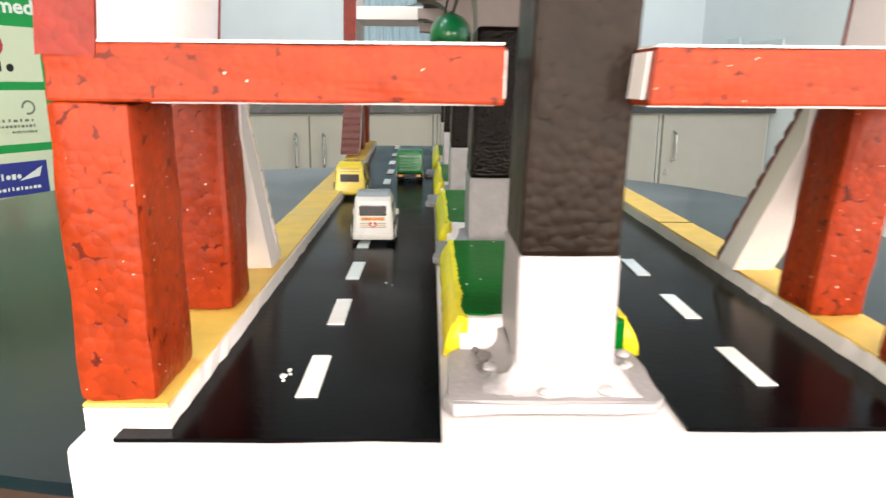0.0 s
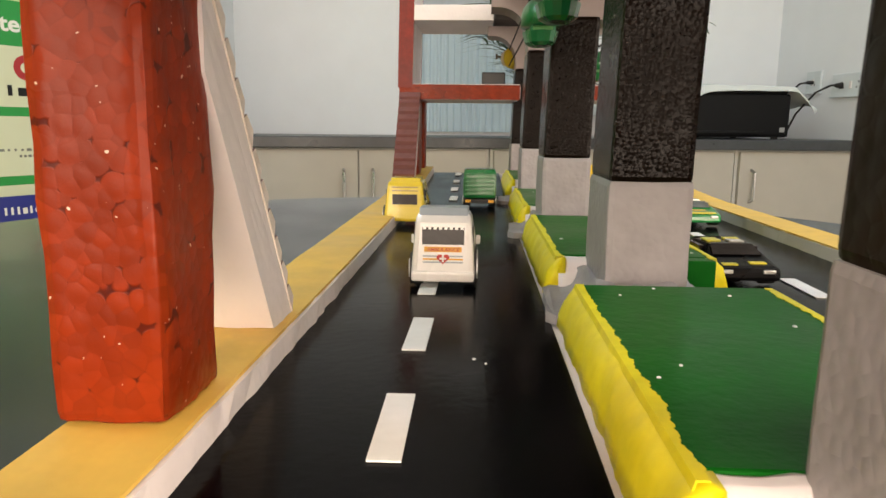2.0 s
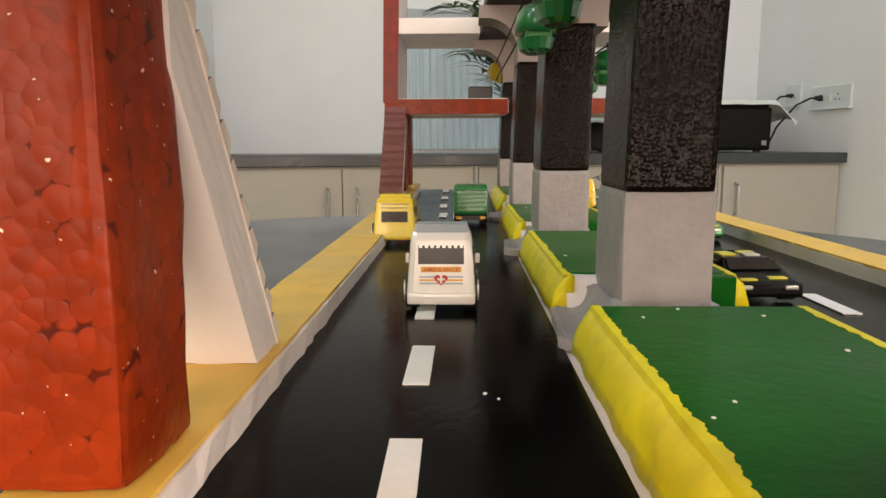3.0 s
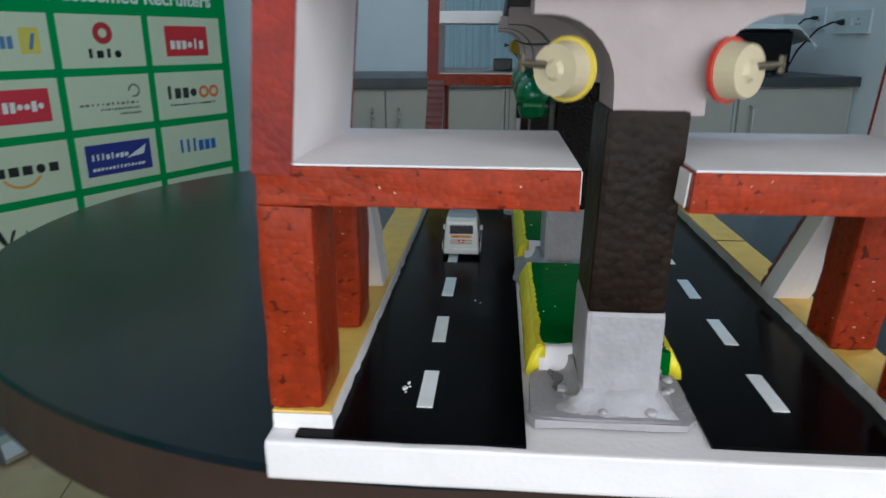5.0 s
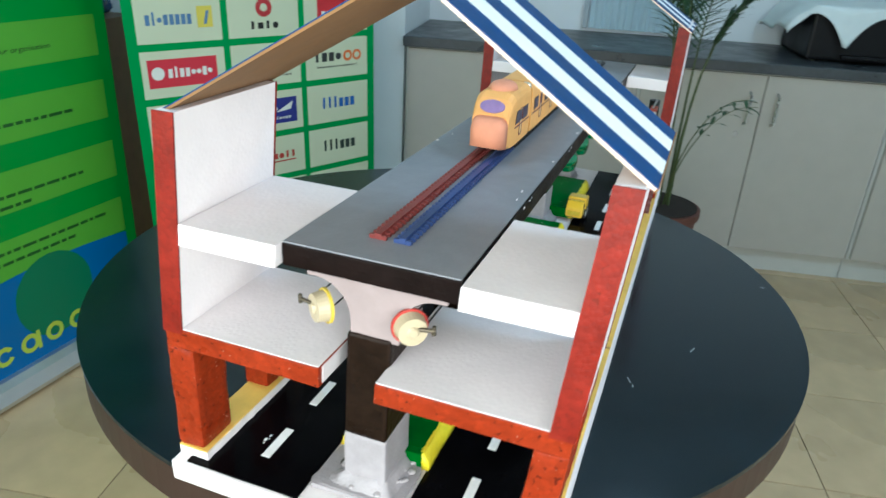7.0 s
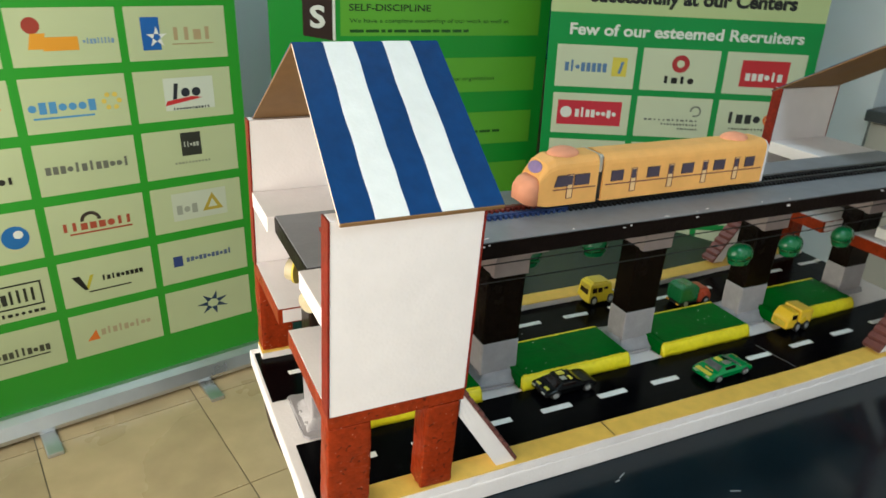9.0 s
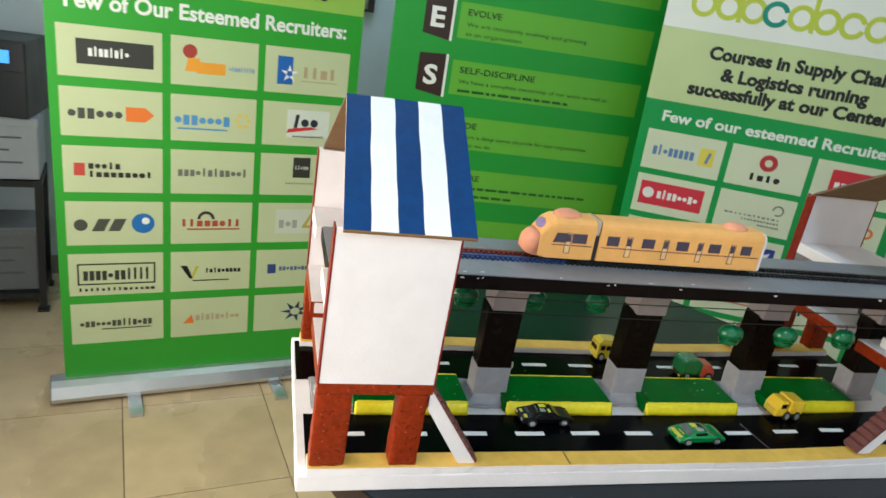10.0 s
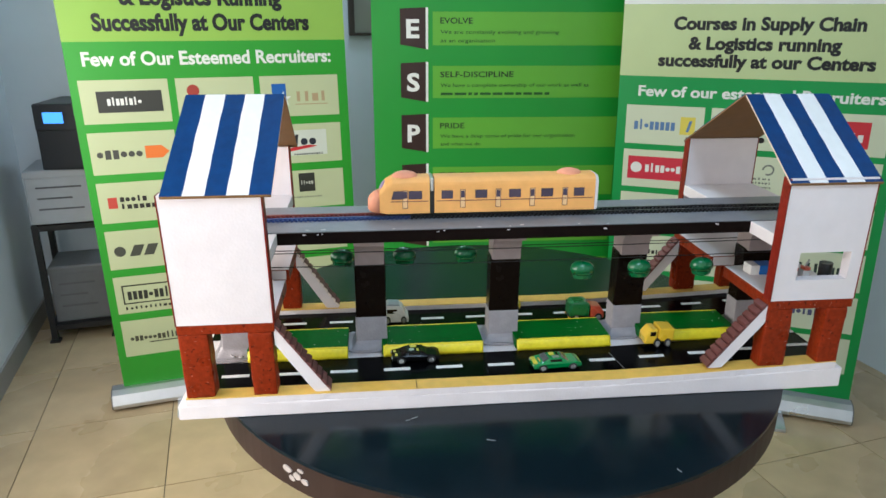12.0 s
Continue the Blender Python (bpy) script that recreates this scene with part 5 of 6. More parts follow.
AB = lambda z: -0.036 + 0.0035 * (z - 0.004) / 0.03
on_back(amb, "rear_window", DARKGLASS, -0.011, 0.011, 0.0225, 0.0315, 0, AB, 0.0008, label="dark rear window")
for k in range(8):
    x = -0.0098 + 0.0028 * k
    on_back(amb, "window_dot", V_WHITE, x - 0.0008, x + 0.0008, 0.0304, 0.0318, 0, AB, 0.0012)
on_back(amb, "name_band", DECAL_O, -0.0098, 0.0098, 0.0186, 0.0213, 0, AB, 0.0007, label="orange name band")
lettering("AMBULANCE", -0.0085, 0.019, 0.017, 0.0019, AB(0.02) - 0.00085, DECAL_R, amb, 0.01)
for k in range(3):
    on_back(amb, "side_stripe", ROOF_G if k != 1 else DECAL_O, -0.0105, 0.0105, 0.0128 + 0.0016 * k, 0.0136 + 0.0016 * k, 0, AB, 0.0006)
bm = bmesh.new()
y = AB(0.015) - 0.0011
pts = []
for k in range(24):
    a = 2 * math.pi * k / 24
    pts.append((0.00022 * 16 * math.sin(a) ** 3 * 0.95, 0.0152 + 0.00019 * (13 * math.cos(a) - 5 * math.cos(2 * a) - 2 * math.cos(3 * a) - math.cos(4 * a))))
bm.faces.new([bm.verts.new((x, y, z)) for x, z in pts])
part("heart_badge", bm, DECAL_R, amb, "red heart badge")
bm = bmesh.new()
bar_rect(bm, -0.0005, 0.0005, 0.0133, 0.0173, y - 0.0003)
bar_rect(bm, -0.0018, 0.0018, 0.0148, 0.0158, y - 0.0004)
part("badge_cross", bm, V_WHITE, amb)
part("bumper", bx(-0.0165, 0.0165, -0.038, -0.034, 0.003, 0.0085, 0.0015), V_WHITE, amb)
for s in (-1, 1):
    plate(amb, "side_window", DARKGLASS, s * 0.0147, s * 0.0158, -0.026, 0.004, 0.0225, 0.031, "dark side window")
    plate(amb, "mirror", V_WHITE, s * 0.017, s * 0.0195, 0.012, 0.016, 0.018, 0.023, bev=0.0008)
wheels(amb, 0.0335, (-0.024, 0.023), 0.0085)
amb.scale = (1, 0.66, 1)

# yellow bus
bus = thing("toy_school_bus", "yellow toy school bus with grooved roof", "toy bus", "toy vehicles", at=(-0.139, 0.572, ZV))
part("body", profile_body([(-0.034, 0.004), (0.035, 0.004), (0.0355, 0.017), (0.026, 0.02), (0.022, 0.037), (-0.027, 0.038), (-0.0305, 0.034)], 0.036, 0.0025, 0.2, 0.016), V_YELLOW, bus)
part("roof_rack", profile_body([(-0.025, 0.037), (0.016, 0.0365), (0.013, 0.0398), (-0.021, 0.0402)], 0.025, 0.0008), V_YELLOW, bus)
BB = lambda z: -0.034 + 0.0035 * (z - 0.004) / 0.03
on_back(bus, "rear_window", DARKGLASS, -0.0105, 0.0105, 0.0185, 0.027, 0, BB, 0.0008, label="dark rear window")
for k in range(2):
    on_back(bus, "rear_groove", mat("bus_groove", (0.16, 0.11, 0.01), 0.4) if not k else bpy.data.materials["bus_groove"], -0.011, 0.011, 0.0295 + 0.003 * k, 0.0303 + 0.003 * k, 0, BB, 0.0007)
for s in (-1, 1):
    for y in (-0.02, -0.006, 0.008):
        plate(bus, "side_window", DARKGLASS, s * 0.0142, s * 0.0163, y - 0.0055, y + 0.0055, 0.0215, 0.0305)
wheels(bus, 0.036, (-0.021, 0.021), 0.0085)
bus.scale = (1, 0.8, 1)

# green truck with orange cab
trk = thing("toy_lorry", "toy lorry with green load box and orange red cab", "toy truck", "toy vehicles", at=(-0.076, 0.72, ZV + rise(0.72)))
part("load_box", profile_body([(-0.036, 0.01), (0.004, 0.01), (0.005, 0.034), (-0.003, 0.04), (-0.028, 0.04), (-0.035, 0.035)], 0.034, 0.004), V_GREEN, trk, "ribbed green load box")
for k in range(6):
    part("rib", bx(-0.0155, 0.0155, -0.0368, -0.0355, 0.0135 + 0.0042 * k, 0.0152 + 0.0042 * k, 0.0004), V_GREEN, trk)
part("cab", profile_body([(0.0055, 0.004), (0.034, 0.004), (0.034, 0.017), (0.026, 0.029), (0.0055, 0.031)], 0.031, 0.0035), V_RED, trk, "orange red cab")
part("chassis", bx(-0.013, 0.013, -0.036, 0.006, 0.005, 0.0095), BLACK, trk)
part("rear_lamp", bx(-0.0145, -0.009, -0.0372, -0.035, 0.0062, 0.0088), DECAL_O, trk)
part("rear_lamp", bx(0.009, 0.0145, -0.0372, -0.035, 0.0062, 0.0088), DECAL_O, trk)
wheels(trk, 0.032, (-0.022, 0.022), 0.0075)

# black car with yellow decals
CARP = [(-0.042, 0.005), (0.042, 0.005), (0.0425, 0.013), (0.034, 0.0165), (0.02, 0.018), (0.008, 0.0255), (-0.014, 0.026), (-0.026, 0.0185), (-0.041, 0.0145)]


def low_car(name, label, paint, at, rz, decals):
    g = thing(name, label, "toy car", "toy vehicles", at=at, rz=rz)
    part("body", profile_body(CARP, 0.036, 0.003, 0.32, 0.0165), paint, g)
    part("windscreen", hull(bmesh.new(), [[(0.0138, 0.0172, 0.0193), (0.0118, 0.0085, 0.0252), (-0.0118, 0.0085, 0.0252), (-0.0138, 0.0172, 0.0193)], [(0.0138, 0.0185, 0.0200), (0.0118, 0.0098, 0.0262), (-0.0118, 0.0098, 0.0262), (-0.0138, 0.0185, 0.0200)]]), DARKGLASS if paint is V_BLACK else CLEARGLASS, g, "glossy windscreen")
    part("rear_window", hull(bmesh.new(), [[(0.0135, -0.0240, 0.0192), (0.0115, -0.0150, 0.0252), (-0.0115, -0.0150, 0.0252), (-0.0135, -0.0240, 0.0192)], [(0.0135, -0.0255, 0.0202), (0.0115, -0.0162, 0.0262), (-0.0115, -0.0162, 0.0262), (-0.0135, -0.0255, 0.0202)]]), DARKGLASS if paint is V_BLACK else CLEARGLASS, g, "glossy rear window")
    for s in (-1, 1):
        part("side_window", bx(s * 0.0135, s * 0.0164, -0.013, 0.007, 0.0192, 0.0238, 0.0006), DARKGLASS, g)
        part("lamp", bx(s * 0.008, s * 0.0145, -0.0425, -0.0395, 0.0105, 0.0132, 0.0008), SILVER, g)
    for m_, x0, x1, y0, y1, z in decals:
        part("decal", bx(x0, x1, y0, y1, z, z + 0.0012, 0.0003), m_, g)
    wheels(g, 0.0365, (-0.026, 0.026), 0.0075)
    g.scale = (1, 1, 0.78)
    return g


dk = [(DECAL_Y, -0.012, -0.004, -0.038, -0.03, 0.0152), (DECAL_Y, 0.003, 0.012, -0.036, -0.028, 0.0158), (DECAL_Y, -0.011, -0.003, -0.009, 0.002, 0.0258), (SILVER, 0.001, 0.009, -0.011, -0.003, 0.0258), (DECAL_Y, 0.002, 0.011, 0.001, 0.005, 0.0256)]
low_car("toy_sports_car", "gloss black toy sports car with yellow decals", V_BLACK, (0.064, 0.374, ZV), 2, dk)
dk2 = [(DECAL_Y, -0.013, 0.013, -0.0415, -0.032, 0.0152), (DECAL_O, -0.006, 0.008, -0.03, -0.026, 0.0168), (DECAL_Y, -0.01, 0.0, -0.011, -0.002, 0.0256), (SILVER, 0.002, 0.01, -0.008, 0.004, 0.0256), (V_BLACK, -0.008, 0.004, 0.001, 0.005, 0.0257)]
low_car("toy_racing_car", "green toy racing car with yellow nose decals", V_GREEN2, (0.112, 0.611, ZV), 3, dk2)

# amber tipper truck
tip = thing("toy_tipper_truck", "amber yellow toy tipper truck with black wheels", "toy truck", "toy vehicles", at=(0.052, 0.814, ZV + rise(0.81)))
part("load_box", profile_body([(-0.004, 0.011), (0.034, 0.011), (0.036, 0.035), (-0.001, 0.037)], 0.034, 0.003), V_AMBER, tip)
part("cab", profile_body([(-0.036, 0.006), (-0.005, 0.006), (-0.005, 0.034), (-0.021, 0.034), (-0.034, 0.022)], 0.031, 0.0035), V_AMBER, tip)
part("bonnet_grille", bx(-0.011, 0.011, -0.037, -0.0355, 0.01, 0.018, 0.0006), V_YELLOW, tip)
part("chassis", bx(-0.012, 0.012, -0.034, 0.034, 0.005, 0.0105), BLACK, tip)
for s in (-1, 1):
    plate(tip, "side_window", DARKGLASS, s * 0.0145, s * 0.0158, -0.024, -0.01, 0.022, 0.03)
wheels(tip, 0.035, (-0.0055, 0.0205), 0.0085)
tip.scale = (1, 0.74, 1)

# ---------------------------------------------------------------- ropeway under the deck
STRING = mat("black_thread", (0.01, 0.01, 0.01), 0.7)
CABIN = mat("cabin_green", (0.01, 0.13, 0.04), 0.25, var=0.12, scale=80, coat=0.4, bump=0.04)
PULLEY = mat("pulley_cream", (0.44, 0.37, 0.24), 0.35, var=0.1, scale=100)
BRASS = mat("dull_brass", (0.1, 0.085, 0.06), 0.4, metal=0.9, var=0.15)
PY_RIM = mat("pulley_yellow", (0.55, 0.42, 0.03), 0.35)
PR_RIM = mat("pulley_red", (0.35, 0.03, 0.02), 0.35)
PZ, PR = 0.961, 0.012
for s, px in ((-1, PX - 0.042), (1, PX + 0.043)):
    rope = thing("ropeway_line", "black ropeway thread looped over two pulleys", "ropeway", "ropeways", at=(px, 0.54, PZ))
    bm = bmesh.new()
    for dz in (-PR, PR):
        pts = [(0, -0.505 + 1.01 * k / 12, dz - 0.003 * math.sin(math.pi * k / 12)) for k in range(13)]
        tube(bm, pts, 0.00085, 5)
    part("thread", bm, STRING, rope)
    for e, yy in ((-1, -0.505), (1, 0.505)):
        ax = Vector((s * 0.62, e * 0.78, 0.0)).normalized()
        c = Vector((0, yy, 0))
        bm = bmesh.new()
        cyl(bm, c - ax * 0.006, c + ax * 0.004, PR * 1.15, PR * 1.02, seg=24)
        pl = part("pulley", bm, PULLEY, rope, "cream plastic pulley wheel")
        bm = bmesh.new()
        cyl(bm, c - ax * 0.0085, c - ax * 0.0061, PR * 1.3, seg=24)
        part("rim", bm, PY_RIM if s < 0 else PR_RIM, pl, "coloured back rim")
        bm = bmesh.new()
        cyl(bm, c + ax * 0.004, c + ax * 0.0062, PR * 0.45, PR * 0.3, seg=10)
        part("boss", bm, PULLEY, pl)
        bm = bmesh.new()
        o = Vector((s * 0.004, 0, 0.002))
        cyl(bm, c + o, c + o + Vector((s * 0.015, 0.002, 0.001)), 0.0018, seg=8)
        cyl(bm, c + o + Vector((s * 0.014, 0.002, -0.003)), c + o + Vector((s * 0.014, 0.002, 0.005)), 0.0018, seg=6)
        part("axle_bolt", bm, BRASS, pl, "small brass axle bolt")
    ys = (0.25, 0.362, 0.474) if s < 0 else (0.667, 0.77, 0.884)
    for k, y in enumerate(ys):
        g = thing("ropeway_cabin", "small glossy green ropeway cabin hanging on thread", "ropeway cabin", "ropeway cabins", at=(px + s * 0.001, y, PZ - PR - 0.002 + (0.005 if s < 0 else 0)), rz=4 * (k - 1))
        ring = lambda z, a, b: [(a * math.cos(2 * math.pi * i / 16), b * math.sin(2 * math.pi * i / 16), z) for i in range(16)]
        part("roof", hull(bmesh.new(), [ring(-0.0235, 0.0138, 0.0212), ring(-0.0165, 0.0136, 0.021), ring(-0.011, 0.0122, 0.0188), ring(-0.0065, 0.0085, 0.0135), ring(-0.0045, 0.004, 0.007)]), CABIN, g, "domed green roof", smooth=True)
        part("tub", hull(bmesh.new(), [ring(-0.0365, 0.007, 0.0115), ring(-0.0345, 0.0105, 0.016), ring(-0.0275, 0.0125, 0.019)]), CABIN, g, "green tub")
        for i in range(4):
            a = math.pi / 4 + i * math.pi / 2
            bm = bmesh.new()
            cyl(bm, (0.0105 * math.cos(a), 0.0165 * math.sin(a), -0.028), (0.0105 * math.cos(a), 0.0165 * math.sin(a), -0.0236), 0.0016, seg=6)
            part("post", bm, CABIN, g)
        part("inner_seat", bx(-0.008, 0.008, -0.013, 0.013, -0.0275, -0.0238, 0.001), mat("cabin_inner", (0.05, 0.2, 0.05), 0.5) if "cabin_inner" not in bpy.data.materials else bpy.data.materials["cabin_inner"], g)
        bm = bmesh.new()
        cyl(bm, (0, 0, -0.0045), (0, 0, 0.0024 - (0.005 if s < 0 else 0)), 0.0009, seg=6)
        part("hanger", bm, STRING, g)

# thin wires drooping along the near and far deck ends
WIRE_G = mat("wire_green", (0.03, 0.25, 0.08), 0.4)
for yy, nm in ((0.033, "near"), (1.07, "far")):
    for k, (m_, sag, w) in enumerate(((STRING, 0.012, 0.052), (STRING, 0.016, 0.047), (WIRE_G, 0.0185, 0.05))):
        bm = bmesh.new()
        pts = [(PX - w + 2 * w * i / 14, yy - 0.0 if nm == "far" else yy - 0.002 * k, 0.9965 - sag * (1 - (2 * i / 14 - 1) ** 2)) for i in range(15)]
        ycap = PILLARS[0] - 0.0208 if nm == "near" else PILLARS[-1] + 0.0208
        pts = [(x, ycap + (-1 if nm == "near" else 1) * (0.0012 + 0.001 * k), z) for x, _, z in pts]
        tagged(part("loose_wire", tube(bm, pts, 0.0009, 6), m_), "thin loose wire drooping under the deck end", "wire", "loose wires")

# ---------------------------------------------------------------- battery, motor and switch on the far station platform
BLUE_BOX = mat("battery_blue", (0.02, 0.12, 0.42), 0.35, var=0.08)
bat = thing("battery_box", "small blue and white battery on the platform", "battery", at=(0.066, 0.985, 0.9105))
part("casing", bx(-0.013, 0.013, -0.008, 0.02, 0, 0.0235, 0.0015), BLUE_BOX, bat)
part("cap_end", bx(-0.0132, 0.0132, -0.0245, -0.0083, 0, 0.0237, 0.001), V_WHITE, bat, "white end")
part("snap_lead", tube(bmesh.new(), [(0, 0.02, 0.012), (0.01, 0.034, 0.02), (0.03, 0.04, 0.012), (0.055, 0.03, 0.01), (0.07, 0.035, 0.02)], 0.0012, 6), STRING, bat, "black lead")
mot = thing("small_motor", "small black motor on the station platform", "motor", at=(0.143, 1.052, 0.9105))
bm = bmesh.new()
cyl(bm, (0, 0, 0.012), (0, 0, 0.05), 0.0105, seg=18)
part("can", bm, BLACK, mot)
bm = bmesh.new()
cyl(bm, (0, 0, 0), (0, 0, 0.0118), 0.014, seg=18)
part("mount", bm, FOAM_WHITE, mot)
for k, y in enumerate((0.993, 1.014)):
    sw = thing("toggle_switch", "small red and steel toggle switch", "switch", "switches", at=(0.145, y, 0.9105))
    part("switch_body", bx(-0.007, 0.007, -0.006, 0.006, 0, 0.04, 0.001), V_WHITE, sw)
    part("red_cap", bx(-0.005, 0.0085, -0.005, 0.005, 0.0405, 0.046, 0.001), V_RED, sw)
    bm = bmesh.new()
    cyl(bm, (0, 0, 0.046), (0.004, 0.003, 0.058), 0.0016, seg=8)
    part("lever", bm, METAL, sw)
tagged(part("control_board", bx(-0.075, -0.04, 1.03, 1.07, 0.9188, 0.94, 0.002), BLACK), "dark circuit block on the far platform", "circuit block")

# ---------------------------------------------------------------- printer under a cloth, on the worktop
CLOTH = mat("white_cloth", (0.62, 0.68, 0.68), 0.9, var=0.06, scale=20, bump=0.15, bscale=300)
PRN_BLACK = mat("printer_black_plastic", (0.005, 0.005, 0.0055), 0.5, var=0.15, scale=40, spec=0.2)
PRINTER = in_room(0.49, 1.77, CT)
prn = thing("printer", "black desktop printer on the worktop", "printer")
prn.matrix_basis = PRINTER
part("body", bx(-0.33, 0.33, -0.2, 0.2, 0.008, 0.19, 0.012), PRN_BLACK, prn)
part("paper_tray", bx(-0.2, 0.2, -0.232, -0.202, 0.02, 0.035, 0.004), PRN_BLACK, prn)
part("lid", bx(-0.32, 0.32, -0.19, 0.19, 0.1905, 0.21, 0.006), PRN_BLACK, prn)
part("brand_badge", bx(0.285, 0.308, -0.2035, -0.2005, 0.03, 0.05, 0.001), METAL, prn, "small square badge")
for x in (-0.29, 0.29):
    for y in (-0.16, 0.16):
        bm = bmesh.new()
        cyl(bm, (x, y, 0), (x, y, 0.0085), 0.015, seg=10)
        part("rubber_foot", bm, TYRE, prn)
bm = bmesh.new()
bmesh.ops.create_grid(bm, x_segments=56, y_segments=40, size=0.5)
for v in bm.verts:
    x, y = v.co.x * 0.98, v.co.y * 0.62
    ex, ey = max(0, abs(x) - 0.337), max(0, abs(y) - 0.207)
    sx, sy = (1 if x > 0 else -1), (1 if y > 0 else -1)
    if y < -0.207:
        ey *= 0.22 + 1.5 * math.exp(-(abs(x + 0.2) / 0.06) ** 1.2)
    fold = 0.5 + 0.5 * math.sin(17 * x + 5 * y) * math.cos(11 * y - 4 * x)
    drop = max(ex * (0.5 + 0.35 * fold), ey * 0.95) + 0.3 * min(ex, ey)
    z = 0.222 - drop + 0.006 * noise.noise(Vector((x * 11, y * 11, 0))) + 0.012 * math.exp(-((x + 0.02) ** 2 + (y - 0.03) ** 2) / 0.02)
    yy = sy * (0.207 + 0.01 + ey * (0.1 + 0.18 * fold)) if ey else y
    v.co = Vector((x - sx * ex * (0.2 + 0.3 * fold), yy, max(z, 0.03)))
cl = part("cloth_cover", bm, CLOTH, None, smooth=True)
cl.matrix_basis = PRINTER
sm = cl.modifiers.new("thick", "SOLIDIFY")
sm.thickness = 0.0025
tagged(cl, "crumpled white cloth draped over the printer", "cloth cover")

# socket plates and leads on the east wall
PLATE = mat("socket_plate", (0.62, 0.68, 0.7), 0.35, var=0.03)
for vv, ww, zz in ((1.515, 0.235, 1.052), (1.757, 0.1, 1.075)):
    g = thing("wall_socket", "white wall socket plate above the worktop", "wall socket", "wall sockets")
    g.matrix_basis = in_room(RU1 - 0.0005, vv, zz)
    part("plate", bx(-0.012, 0, -ww / 2, ww / 2, -0.05, 0.05, 0.003), PLATE, g)
    part("shade_lip", bx(-0.02, -0.0121, -ww / 2, ww / 2, -0.05, -0.043, 0.001), PLATE, g)
    n = 2 if ww > 0.2 else 1
    for k in range(n):
        yc = (0.055 - 0.1 * k) if n > 1 else 0.0
        for dy, dz in ((-0.011, -0.01), (0.011, -0.01), (0, 0.012)):
            bm = bmesh.new()
            cyl(bm, (-0.0121, yc + dy, dz), (-0.0128, yc + dy, dz), 0.004, seg=8)
            part("outlet", bm, BLACK, g)
    part("switch_rocker", bx(-0.016, -0.012, -0.006, 0.006, -0.015, 0.015, 0.001), V_WHITE, g)
    y0 = 0.055 if n > 1 else 0.0
    pts = [(-0.03, y0, 0.0), (-0.06, y0 + 0.005, 0.0), (-0.11, y0 + 0.03, -0.03), (-0.17, 0.12, -0.12), (-0.2, 0.14, zz * -1 + CT + 0.02), (-0.235, 0.15, zz * -1 + CT + 0.008), (-0.28, 0.1, zz * -1 + CT + 0.02)] if n > 1 else [(-0.03, 0, 0), (-0.07, 0.01, -0.005), (-0.12, 0.03, -0.06), (-0.16, 0.02, -0.16), (-0.2, -0.02, zz * -1 + CT + 0.008)]
    ld = thing("power_lead", "black power lead plugged in a wall socket", "power lead", "power leads")
    ld.matrix_basis = in_room(RU1, vv, zz)
    bm = bmesh.new()
    cyl(bm, (-0.0135, y0, 0), (-0.042, y0, 0), 0.014 if n > 1 else 0.009, 0.008, seg=12)
    part("plug", bm, STRING, ld)
    part("cord", tube(bmesh.new(), pts, 0.0045, 8), STRING, ld)

# window with a pale curtain in the north wall
win = thing("window_1", "pale blue curtained window in the north wall", "window", kind="structure")
win.matrix_basis = in_room(-0.49, RV1 - 0.002, 0.838)
CURT = mat("curtain_pale_blue", (0.45, 0.56, 0.62), 0.8, var=0.06, scale=12)
WFR = mat("window_frame_grey", (0.35, 0.4, 0.44), 0.5)
bm = bmesh.new()
n = 60
for a, b in zip(range(n), range(1, n + 1)):
    f = lambda i: (-0.24 + 0.48 * i / n, -0.018 + 0.006 * math.sin(i * 0.9) + 0.003 * math.sin(i * 2.3 + 1))
    (x0, y0), (x1, y1) = f(a), f(b)
    vs = [bm.verts.new(c) for c in ((x0, y0, 0), (x1, y1, 0), (x1, y1, 0.55), (x0, y0, 0.55))]
    bm.faces.new(vs)
part("curtain", bm, CURT, win, "pale blue curtain")
for x0, x1, z0, z1 in ((-0.27, -0.245, -0.0, 0.62), (0.245, 0.27, -0.0, 0.62), (-0.245, 0.245, 0.55, 0.62)):
    part("window_frame", bx(x0, x1, -0.03, 0, z0, z1, 0.002), WFR, win)

# ---------------------------------------------------------------- potted palm behind the table
LEAF = mat("palm_leaf", (0.03, 0.075, 0.025), 0.5, var=0.3, scale=30, bump=0.05)
STEM = mat("palm_stem", (0.055, 0.075, 0.018), 0.5, var=0.2, scale=30)
POT = mat("pot_brown", (0.10, 0.035, 0.022), 0.5, var=0.15, scale=30)
SOIL = mat("pot_soil", (0.02, 0.014, 0.01), 0.95, var=0.3)
palm = thing("potted_palm", "potted areca palm with thin drooping fronds", "plant", at=(0.155, 2.33, FZ))
bm = bmesh.new()
cyl(bm, (0, 0, 0), (0, 0, 0.37), 0.115, 0.145, seg=28)
part("pot", bm, POT, palm, "brown plastic pot", smooth=False)
bm = bmesh.new()
cyl(bm, (0, 0, 0.3701), (0, 0, 0.4), 0.155, 0.155, seg=28)
part("pot_rim", bm, POT, palm)
bm = bmesh.new()
cyl(bm, (0, 0, 0.4002), (0, 0, 0.406), 0.142, seg=24)
part("soil", bm, SOIL, palm)
rnd = random.Random(5)
leaf = None
